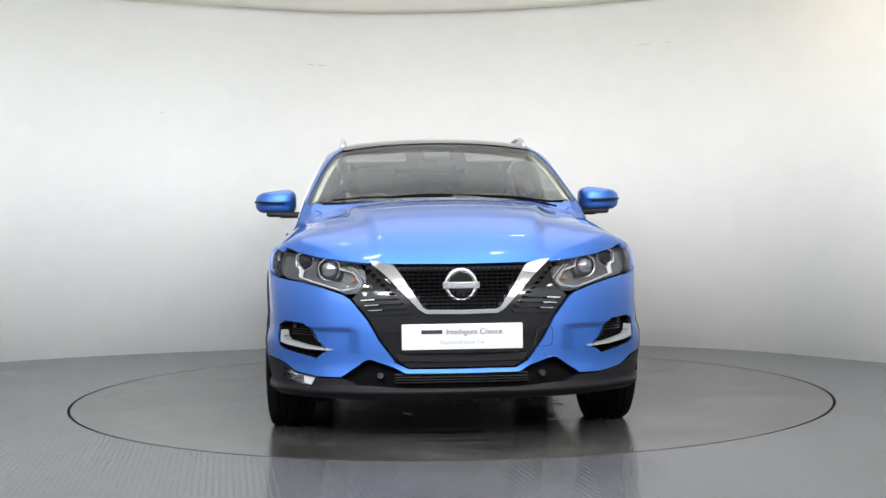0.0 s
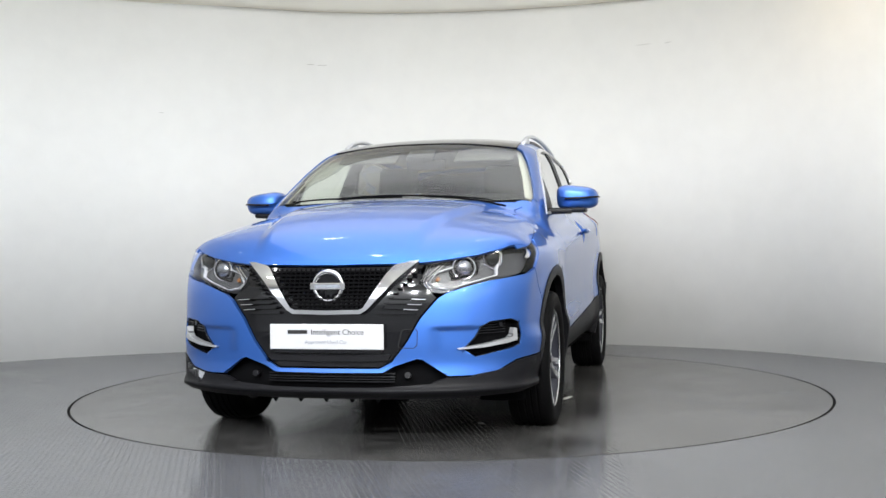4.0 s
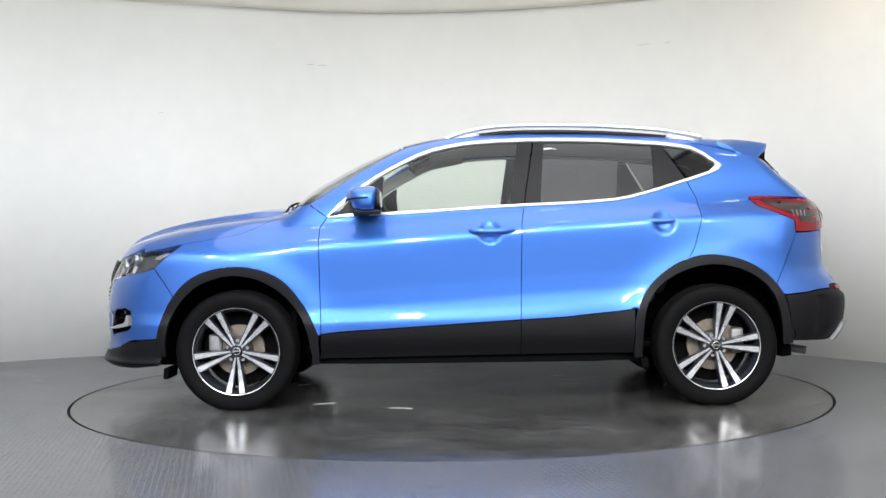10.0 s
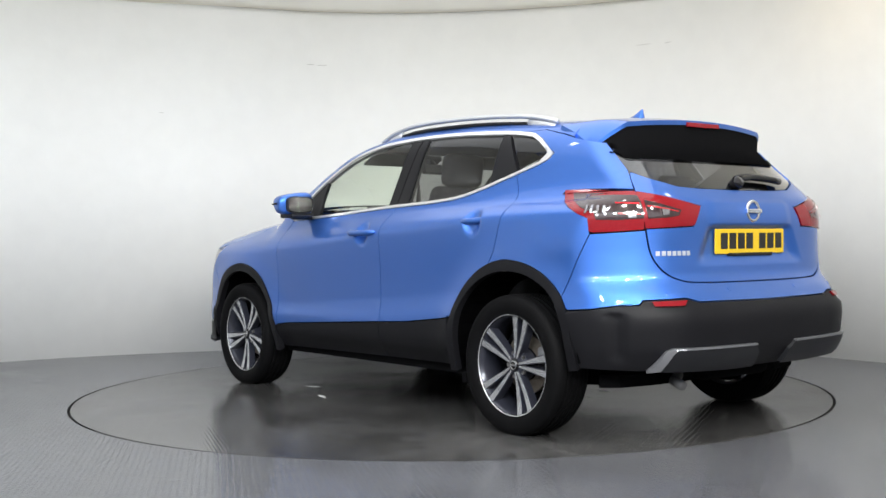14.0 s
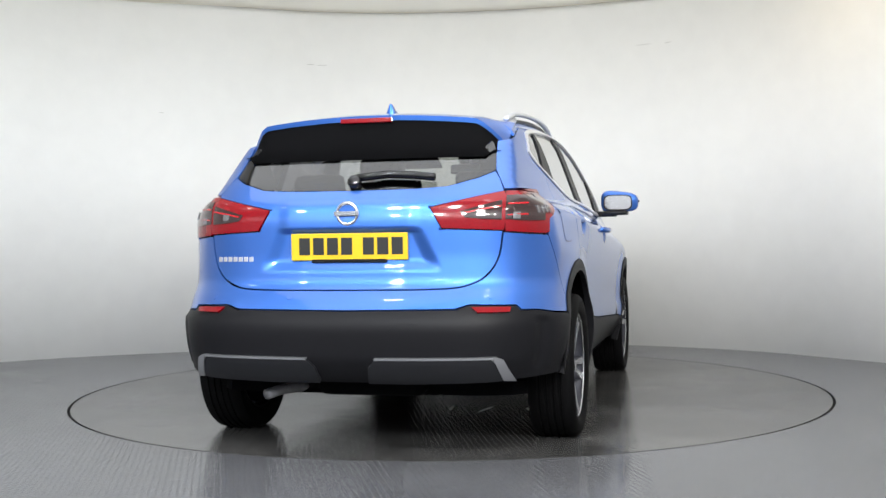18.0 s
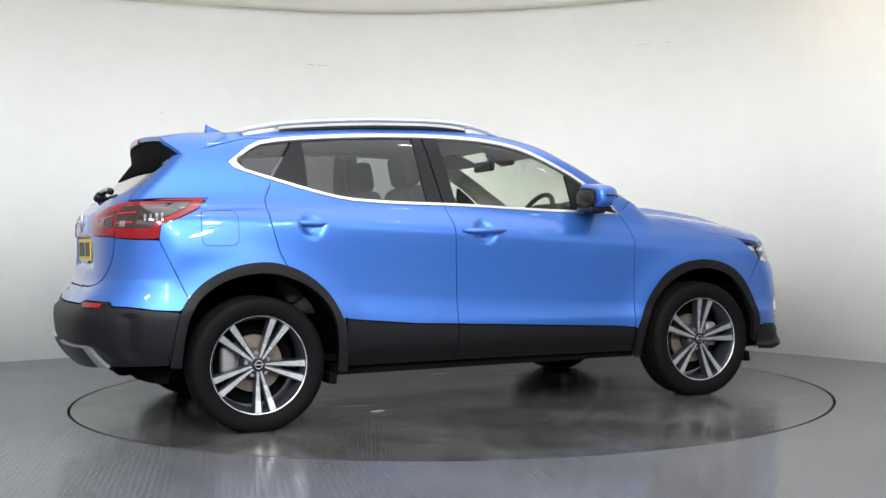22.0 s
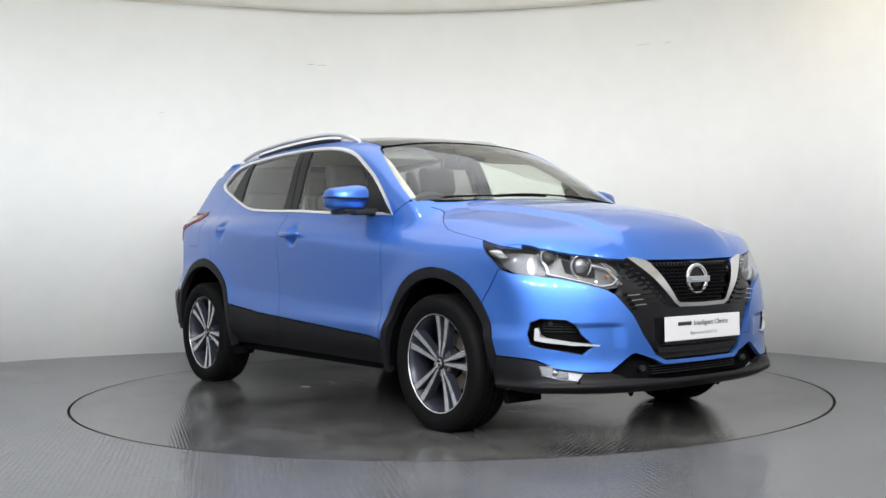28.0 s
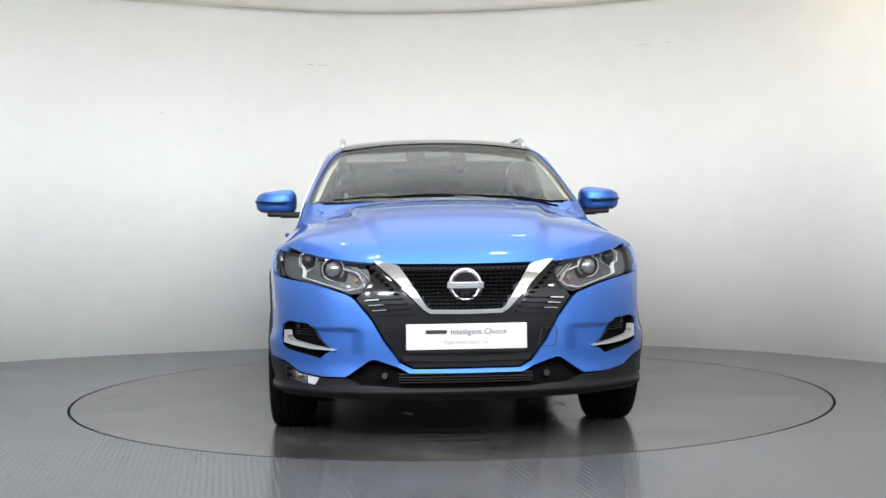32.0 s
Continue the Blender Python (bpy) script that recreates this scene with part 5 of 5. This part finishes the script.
# ---- door handles, fuel flap ----
for fl in (False, True):
    sgn = -1 if fl else 1
    for (x0, x1, z), door in (((0.030, -0.222, 0.978), doors_front[fl]), ((-0.930, -1.182, 1.018), doors_rear[fl])):
        pts = []
        for t in np.linspace(0, 1, 13):
            x = x0 + (x1 - x0) * t
            zz = z - 0.004 * math.sin(math.pi * t) + 0.012 * t * (x0 < 0)
            y = float(side_profile(zz) * (plan_low(x) + (plan_high(x) - plan_low(x)) * step(0.85, 1.15, zz)))
            pts.append((x, sgn * (y + 0.004 + 0.026 * math.sin(math.pi * min(1, 0.12 + t * 0.9)) ** 0.6), zz))
        h = part("door_handle", tube(pts, [0.006, 0.012] + [0.0165] * 9 + [0.013, 0.008], 12, 1.0), M_BLUE, door, "body-coloured pull handle", smooth=True)
        if x0 > 0 and fl:
            part("handle_button", box(0.03, 0.006, 0.012, pose(-0.165, sgn * 0.905, 0.978), 0.002), M_TRIM, h, "small black button")
flap = [(-1.500 + 0.090 * math.copysign(abs(math.cos(a)) ** 0.35, math.cos(a)), 1.000 + 0.088 * math.copysign(abs(math.sin(a)) ** 0.35, math.sin(a))) for a in np.linspace(0, 2 * math.pi, 40, endpoint=False)]
skin("fuel_flap_gap", "side", flap, M_GAP, car, "dark gap round the fuel flap", lift=0.0006, thick=0.0, gap=0.0, flip=True)
skin("fuel_flap", "side", flap, M_BLUE, car, "square blue fuel flap with round corners", lift=0.0014, thick=0.001, gap=0.0035, flip=True)


# ---- wheels ----
TYRE_R, RIM_R = 0.336, 0.246


def tyre_bm():
    """Half a metre of tread and two sidewalls, round the y axis; +y is the outer side."""
    prof = [(RIM_R - 0.012, 0.086), (RIM_R + 0.004, 0.098), (RIM_R + 0.030, 0.107), (RIM_R + 0.058, 0.108), (TYRE_R - 0.014, 0.101), (TYRE_R - 0.005, 0.090), (TYRE_R - 0.001, 0.076)]
    for g in (0.048, 0.016, -0.016, -0.048):
        prof += [(TYRE_R, g + 0.007), (TYRE_R - 0.008, g + 0.005), (TYRE_R - 0.008, g - 0.005), (TYRE_R, g - 0.007)]
    prof += [(TYRE_R - 0.001, -0.076), (TYRE_R - 0.014, -0.101), (RIM_R + 0.030, -0.107), (RIM_R - 0.012, -0.086)]
    return lathe(prof, 72, "y")


def spoke_bm(face):
    """One forked spoke pointing to +x; face: the bright machined front, else the dark body."""
    bms = []
    for s in (1, -1):
        # each arm: narrow at the hub, broad at the rim
        a0, a1 = 0.007 * s, math.radians(9.3) * s
        d0, d1 = Vector((0.034, 0, a0)), Vector(((RIM_R - 0.010) * math.cos(a1), 0, (RIM_R - 0.010) * math.sin(a1)))
        n = Vector((-(d1 - d0).z, 0, (d1 - d0).x)).normalized()
        w0, w1 = (0.0050, 0.0158) if face else (0.009, 0.0195)
        y0, y1 = (0.068, 0.082)
        drop = 0.004 if face else 0.040
        lift = 0.0015 if face else 0.0
        bm = bmesh.new()
        ring = []
        for t in (0.0, 0.35, 0.7, 1.0):
            c = d0 + (d1 - d0) * t
            w = w0 + (w1 - w0) * t
            y = y0 + (y1 - y0) * t - 0.006 * math.sin(math.pi * t) + lift
            k = 1.0 if face else 1.25
            ring.append([bm.verts.new(c + n * w + Vector((0, y, 0))), bm.verts.new(c - n * w + Vector((0, y, 0))),
                         bm.verts.new(c - n * w * k + Vector((0, y - drop, 0))), bm.verts.new(c + n * w * k + Vector((0, y - drop, 0)))])
        for a, b in zip(ring, ring[1:]):
            for j in range(4):
                bm.faces.new((a[j], a[(j + 1) % 4], b[(j + 1) % 4], b[j]))
        bm.faces.new(ring[0])
        bm.faces.new(ring[-1][::-1])
        bmesh.ops.recalc_face_normals(bm, faces=bm.faces[:])
        bms.append(bm)
    return joined(*bms)


def build_wheel(at, first, flip):
    """A wheel whose outer face looks to +y, or to -y if flip; first: the angle of its first forked spoke."""
    rim_bm = lathe([(RIM_R - 0.004, 0.088), (RIM_R - 0.012, 0.080), (RIM_R - 0.022, 0.060), (RIM_R - 0.030, 0.0), (RIM_R - 0.022, -0.08), (RIM_R + 0.001, -0.088), (RIM_R + 0.001, 0.088)], 64, "y", close=True)
    wheel = part("wheel", rim_bm, M_ALLOYDARK, car, "alloy wheel with five forked spokes and a black tyre", smooth=True)
    wheel.matrix_basis = pose(*at, 0, 0, 180 if flip else 0)
    part("tyre", tyre_bm(), M_RUBBER, wheel, "black road tyre", smooth=True).data.set_sharp_from_angle(angle=radians(50))
    part("rim_lip", lathe([(RIM_R + 0.001, 0.088), (RIM_R + 0.002, 0.0915), (RIM_R - 0.008, 0.0915), (RIM_R - 0.011, 0.084)], 72, "y", close=True), M_ALLOY, wheel, "bright machined rim edge", smooth=True)
    for k in range(5):
        turn = pose(0, 0, 0, 0, -(first + 72 * k), 0)
        b = spoke_bm(False)
        b.transform(turn)
        spoke = part("spoke", b, M_ALLOYDARK, wheel, "dark painted forked spoke")
        b = spoke_bm(True)
        b.transform(turn)
        part("spoke_face", b, M_ALLOY, spoke, "bright machined spoke face")
        b = lathe([(0.0, 0.058), (0.010, 0.058), (0.011, 0.05), (0.011, 0.03)], 12, "y")
        b.transform(pose(0, 0, 0, 0, -(first + 36 + 72 * k), 0) @ pose(0.057, 0, 0))
        part("wheel_nut", b, M_STEEL, wheel)
    part("hub", lathe([(0.0, 0.066), (0.036, 0.066), (0.046, 0.062), (0.070, 0.045), (0.078, 0.0), (0.0, 0.0)], 40, "y"), M_ALLOYDARK, wheel, "dark wheel hub", smooth=True).data.set_sharp_from_angle(angle=radians(40))
    cap = part("centre_cap", lathe([(0.0, 0.076), (0.024, 0.076), (0.029, 0.073), (0.030, 0.064)], 32, "y"), M_GLOSSBLACK, wheel, "black centre cap", smooth=True)
    part("cap_ring", lathe([(0.0165, 0.0775), (0.0195, 0.0785), (0.0225, 0.0775), (0.0195, 0.0755)], 32, "y", close=True), M_CHROME, cap, smooth=True)
    part("cap_bar", box(0.050, 0.004, 0.009, pose(0, 0.0775, 0), 0.001), M_CHROME, cap)
    part("brake_disc", lathe([(0.06, -0.012), (0.142, -0.012), (0.142, -0.034), (0.06, -0.034)], 48, "y", close=True), M_ROTOR, wheel, "bare steel brake disc")
    part("brake_bell", lathe([(0.0, 0.012), (0.075, 0.010), (0.080, -0.02), (0.0, -0.02)], 32, "y"), M_DARK, wheel)
    side = -1 if flip else 1
    part("caliper", box(0.075, 0.07, 0.14, pose(0.132 * side * (1 if at[0] > 0 else -1), -0.02, 0.02), 0.018, 3), M_CALIPER, wheel, "grey brake caliper", smooth=True)
    part("wheel_back", lathe([(0.0, -0.05), (0.205, -0.055), (0.21, -0.075), (0.0, -0.08)], 32, "y"), M_DARK, wheel, "dark inner side of the wheel")
    return wheel


WHEEL_Y = 0.800
for x, y, first in ((1.323, WHEEL_Y, 56), (-1.323, WHEEL_Y, 33), (1.323, -WHEEL_Y, 27.6), (-1.323, -WHEEL_Y, 46.3)):
    build_wheel((x, y, TYRE_R - 0.007), first, y < 0)  # the tread is pressed flat where it stands

# ---- wheel wells, underside, inner shell ----
for ax in (1.323, -1.323):
    for sgn in (1, -1):
        bm = bmesh.new()
        rows = []
        for a in np.linspace(-0.12, math.pi + (0.12 if ax > 0 else -0.08), 26):
            r = 0.414 if ax > 0 else 0.440
            rows.append([bm.verts.new((ax + r * math.cos(a), sgn * y, 0.335 + r * math.sin(a))) for y in (0.50, 0.885)])
        for a, b in zip(rows, rows[1:]):
            bm.faces.new((a[0], a[1], b[1], b[0]))
        inner = [r[0] for r in rows]
        bm.faces.new(inner)
        r = bmesh.ops.solidify(bm, geom=bm.faces[:], thickness=0.008)
        bmesh.ops.recalc_face_normals(bm, faces=bm.faces[:])
        part("arch_liner", bm, M_DARK, car, "black wheel arch liner", smooth=False)
floor_out = [(2.06, 0.45), (1.95, 0.66), (1.74, 0.72), (1.73, 0.50), (0.92, 0.50), (0.90, 0.80), (-0.91, 0.80), (-0.92, 0.50), (-1.72, 0.50), (-1.73, 0.72), (-1.80, 0.66), (-1.84, 0.45)]
under = prism(floor_out + [(x, -y) for x, y in reversed(floor_out)], 0.245, 0.30)
part("underbody", under, M_DARK, car, "black underbody")
part("undertray", box(0.9, 0.9, 0.03, pose(1.50, 0, 0.228), 0.01), M_DARK, car, "black engine undertray")
for y in (0.46, -0.46):
    part("floor_rail", box(1.5, 0.30, 0.05, pose(0.0, y, 0.245), 0.015), M_DARK, car, "black underfloor panel")
part("silencer", box(0.22, 0.50, 0.11, pose(-1.82, -0.05, 0.30), 0.045, 4), M_DARK, car, "black exhaust silencer", smooth=True)
part("exhaust_pipe", tube([(-1.80, 0.24, 0.28), (-1.88, 0.38, 0.262), (-1.96, 0.42, 0.250)], 0.024, 12), M_CALIPER, car, "exhaust tailpipe", smooth=True)
part("rear_axle", tube([(-1.40, -0.70, 0.28), (-1.45, -0.35, 0.24), (-1.45, 0.35, 0.24), (-1.40, 0.70, 0.28)], 0.045, 10), M_DARK, car, "black rear axle beam", smooth=True)
part("front_axle", tube([(1.323, -0.70, 0.30), (1.30, -0.3, 0.24), (1.30, 0.3, 0.24), (1.323, 0.70, 0.30)], 0.035, 10), M_DARK, car, "black front suspension arm", smooth=True)
for sgn in (1, -1):
    part("air_deflector", box(0.03, 0.21, 0.062, pose(1.735, 0.70 * sgn, 0.200, 0, -8, 0), 0.006), M_DARK, car, "black air deflector before the wheel")
    part("mud_flap", box(0.04, 0.14, 0.055, pose(-0.935, 0.79 * sgn, 0.235, 0, 6, 0), 0.006), M_DARK, car, "black flap before the rear wheel")
    part("tow_eye", box(0.10, 0.02, 0.045, pose(1.70, 0.36 * sgn, 0.195), 0.005), M_DARK, car)
for k in range(6):
    y = -0.31 + 0.124 * k
    b = prism([(-0.018, 0.0), (0.018, 0.0), (0.0, -0.024)], -0.008, 0.008)
    b.transform(Matrix(((0, 0, 1, 0), (1, 0, 0, 0), (0, 1, 0, 0), (0, 0, 0, 1))))
    b.transform(pose(2.05, y, 0.215))
    bmesh.ops.recalc_face_normals(b, faces=b.faces[:])
    part("tray_tab", b, M_DARK, car, "small black tab under the bumper")

tub = outline("side", ("side", (1.60, 0.80), (1.05, 1.02), (0.82, 1.045), (-1.2, 1.045), (-1.75, 1.04)), ("side", (-1.80, 0.65), (-1.735, 0.62), (-1.66, 0.74), (-1.50, 0.83), (-1.316, 0.86), (-1.10, 0.83), (-0.96, 0.72), (-0.88, 0.56), (-0.86, 0.28)),
              ("side", (0.85, 0.28), (0.88, 0.55), (0.98, 0.68), (1.12, 0.79), (1.32, 0.825), (1.50, 0.80), (1.60, 0.745)))
both("inner_shell", "side", tub, M_DARK, car, "black inner door shell", lift=-0.045, thick=0.0, gap=0.0, step_uv=0.08)
gate_in = outline("rear", tail((0.0, 0.66), (0.60, 0.68), (0.64, 0.95), (0.56, 1.15), (0.0, 1.12)))
skin("inner_tailgate", "rear", whole(gate_in), M_DARK, car, "black inner tailgate trim", lift=-0.05, thick=0.0, gap=0.0, step_uv=0.08)
part("bay_wall", box(0.03, 1.5, 0.62, pose(1.02, 0, 0.70)), M_DARK, car, "black engine bay wall")

# ---- cabin ----
LINER = dense([(0.36, 0.0), (0.34, 0.54), (-0.4, 0.545), (-1.05, 0.535), (-1.36, 0.50), (-1.38, 0.0)])
skin("headlining", "top", LINER + [(u, -v) for u, v in reversed(LINER) if v > 1e-4], M_LINING, car, "pale grey headlining", lift=-0.05, thick=0.0, gap=0.0, step_uv=0.08)
for fl in (False, True):
    ap = outline("arc", ("side", (0.79, 1.10), (0.589, 1.275), (0.442, 1.355), (0.274, 1.437), (0.05, 1.478)), ("top", (0.05, 0.55), (0.36, 0.57), (0.55, 0.61), (0.7, 0.655), (0.90, 0.70)))
    skin("pillar_trim", "arc", ap, M_LINING, car, "pale windscreen pillar trim", lift=-0.035, thick=0.0, gap=0.0, step_uv=0.06, flip=fl)
    cp = outline("side", ("side", (-1.05, 1.46), (-1.22, 1.44), (-1.40, 1.335), (-1.20, 1.24)), ("side", (-1.25, 1.05), (-1.72, 1.05), (-1.66, 1.29), (-1.45, 1.41)))
    skin("rear_pillar_trim", "side", cp, M_DASH, car, "dark rear pillar trim", lift=-0.06, thick=0.0, gap=0.0, step_uv=0.08, flip=fl, holes=[])
bm = box(0.42, 1.42, 0.22, pose(0.82, 0, 0.985), 0.05, 4)
for v_ in bm.verts:
    v_.co.z -= max(0, (v_.co.x - 0.75)) * 0.10
dash = part("dashboard", bm, M_DASH, car, "dark dashboard", smooth=True)
part("instrument_hood", box(0.20, 0.34, 0.10, pose(0.66, -0.36, 1.09), 0.04, 4), M_DASH, dash, "hood over the dials", smooth=True)
part("centre_screen", box(0.03, 0.22, 0.15, pose(0.62, 0, 1.03, 0, -12, 0), 0.008), M_GLOSSBLACK, dash, "dark centre screen")
part("parcel_shelf", box(0.52, 1.15, 0.02, pose(-1.62, 0, 1.045), 0.006), M_DASH, car, "dark parcel shelf")
part("cabin_floor", box(2.4, 1.5, 0.03, pose(-0.25, 0, 0.33)), M_DARK, car, "dark cabin floor")
wheel_at = pose(0.50, -0.36, 1.03, 0, -62, 0)
b = lathe([(0.186 + 0.015 * math.cos(a), 0.015 * math.sin(a)) for a in np.linspace(0, 2 * math.pi, 10, endpoint=False)], 40, "z", close=True)
b.transform(wheel_at)
steer = part("steering_wheel", b, M_TRIM, car, "black steering wheel", smooth=True)
b = joined(box(0.13, 0.13, 0.04, None, 0.015, 3), box(0.05, 0.34, 0.02, None, 0.006), box(0.20, 0.05, 0.02, pose(-0.09, 0, 0), 0.006))
b.transform(wheel_at @ pose(0, 0, -0.01))
part("steering_boss", b, M_TRIM, steer, "black wheel boss and spokes", smooth=True)
part("steering_column", tube([(0.52, -0.36, 1.02), (0.75, -0.36, 0.93)], 0.04, 10), M_TRIM, steer)


def seat_back(w, h, t):
    bm = box(t, w, h, None, 0.05, 4)
    for v_ in bm.verts:
        k = (v_.co.z / h + 0.5)
        v_.co.y *= 1 - 0.22 * k ** 2
        v_.co.x += 0.02 * math.cos(v_.co.y / w * 6) - 0.01
    return bm


for x, y in ((0.05, 0.36), (0.05, -0.36)):
    b = box(0.52, 0.50, 0.16, pose(x + 0.08, y, 0.62), 0.06, 4)
    seat = part("front_seat", b, M_SEAT, car, "dark cloth front seat", smooth=True)
    b = seat_back(0.50, 0.64, 0.13)
    b.transform(pose(x - 0.27, y, 0.93, 0, -18, 0))
    part("backrest", b, M_SEAT, seat, smooth=True)
    b = box(0.10, 0.27, 0.19, None, 0.045, 4)
    b.transform(pose(x - 0.385, y, 1.325, 0, -10, 0))
    part("headrest", b, M_SEAT, seat, smooth=True)
    for dy in (-0.05, 0.05):
        part("headrest_post", tube([(x - 0.375, y + dy, 1.20), (x - 0.385, y + dy, 1.30)], 0.006, 8), M_CHROME, seat)
b = box(0.50, 1.24, 0.15, pose(-0.80, 0, 0.62), 0.06, 4)
bench = part("rear_seat", b, M_SEAT, car, "dark cloth rear bench seat", smooth=True)
for y, w in ((0.42, 0.42), (0.0, 0.36), (-0.42, 0.42)):
    b = box(0.13, w - 0.01, 0.56, None, 0.045, 4)
    b.transform(pose(-1.12, y, 0.88, 0, -20, 0))
    part("backrest", b, M_SEAT, bench, smooth=True)
    b = box(0.09, 0.26 if y else 0.22, 0.14, None, 0.035, 4)
    b.transform(pose(-1.235, y, 1.195, 0, -14, 0))
    part("headrest", b, M_SEAT, bench, smooth=True)
b = box(0.035, 0.235, 0.065, None, 0.015, 3)
b.transform(pose(0.36, 0.0, 1.385, 0, 7, 0))
rv = part("rear_view_mirror", b, M_TRIM, car, "black rear-view mirror", smooth=True)
b = box(0.003, 0.215, 0.050, None, 0.001)
b.transform(pose(0.36, 0.0, 1.385, 0, 7, 0) @ pose(-0.019, 0, 0))
part("mirror_glass", b, M_CHROME, rv, "mirror glass")
part("mirror_stalk", tube([(0.37, 0, 1.40), (0.43, 0, 1.455)], 0.012, 8), M_TRIM, rv)
part("camera_pod", box(0.14, 0.16, 0.035, pose(0.47, 0.0, 1.435, 0, 27, 0), 0.012, 3), M_TRIM, rv, "black camera pod on the windscreen", smooth=True)
for y in (0.36, -0.36):
    part("sun_visor", box(0.16, 0.36, 0.018, pose(0.33, y, 1.435, 0, 24, 0), 0.007, 2), M_VISOR, car, "pale sun visor", smooth=True)
for sgn in (1, -1):
    part("seat_belt", tube([(-0.30, 0.645 * sgn, 1.40), (-0.31, 0.66 * sgn, 1.15), (-0.25, 0.62 * sgn, 0.8)], 0.014, 6), M_TRIM, car, "dark seat belt")


# ---- movement ----
TURN = [(0.0, -3.87), (0.5, -3.88), (1.0, -3.89), (1.5, -3.88), (2.0, -3.59), (2.5, -1.88), (3.0, 1.59), (3.5, 6.46), (4.0, 12.87), (4.5, 19.1), (5.0, 25.6), (5.75, 35.5), (6.5, 45.45),
        (7.0, 51.88), (8.0, 64.39), (9.0, 77.45), (10.0, 90.27), (11.0, 103.0), (12.0, 115.73), (13.0, 128.68), (14.0, 141.4), (15.0, 154.3), (16.0, 167.47), (17.0, 180.57), (18.0, 193.57),
        (19.0, 206.66), (20.0, 219.79), (21.0, 232.72), (22.0, 245.45), (23.0, 258.49), (24.0, 271.29), (25.0, 284.22), (26.0, 296.9), (27.0, 309.7), (28.0, 322.82), (28.5, 329.19), (29.0, 335.99),
        (29.5, 342.25), (30.0, 348.09), (30.5, 352.14), (31.0, 354.68), (31.5, 355.54), (32.0, 355.61)]
OFF_X, OFF_Y = -0.146, -0.0856


def motions():
    rows, disc = [], []
    for t, a in TURN:
        h = radians(-90 - a)
        rows.append((t, pose(OFF_X * math.cos(h) - OFF_Y * math.sin(h), OFF_X * math.sin(h) + OFF_Y * math.cos(h), 0, 0, 0, -90 - a)))
        disc.append((t, pose(0, 0, 0, 0, 0, -90 - a)))
    walk(car, rows)
    walk(turntable, disc)


motions()
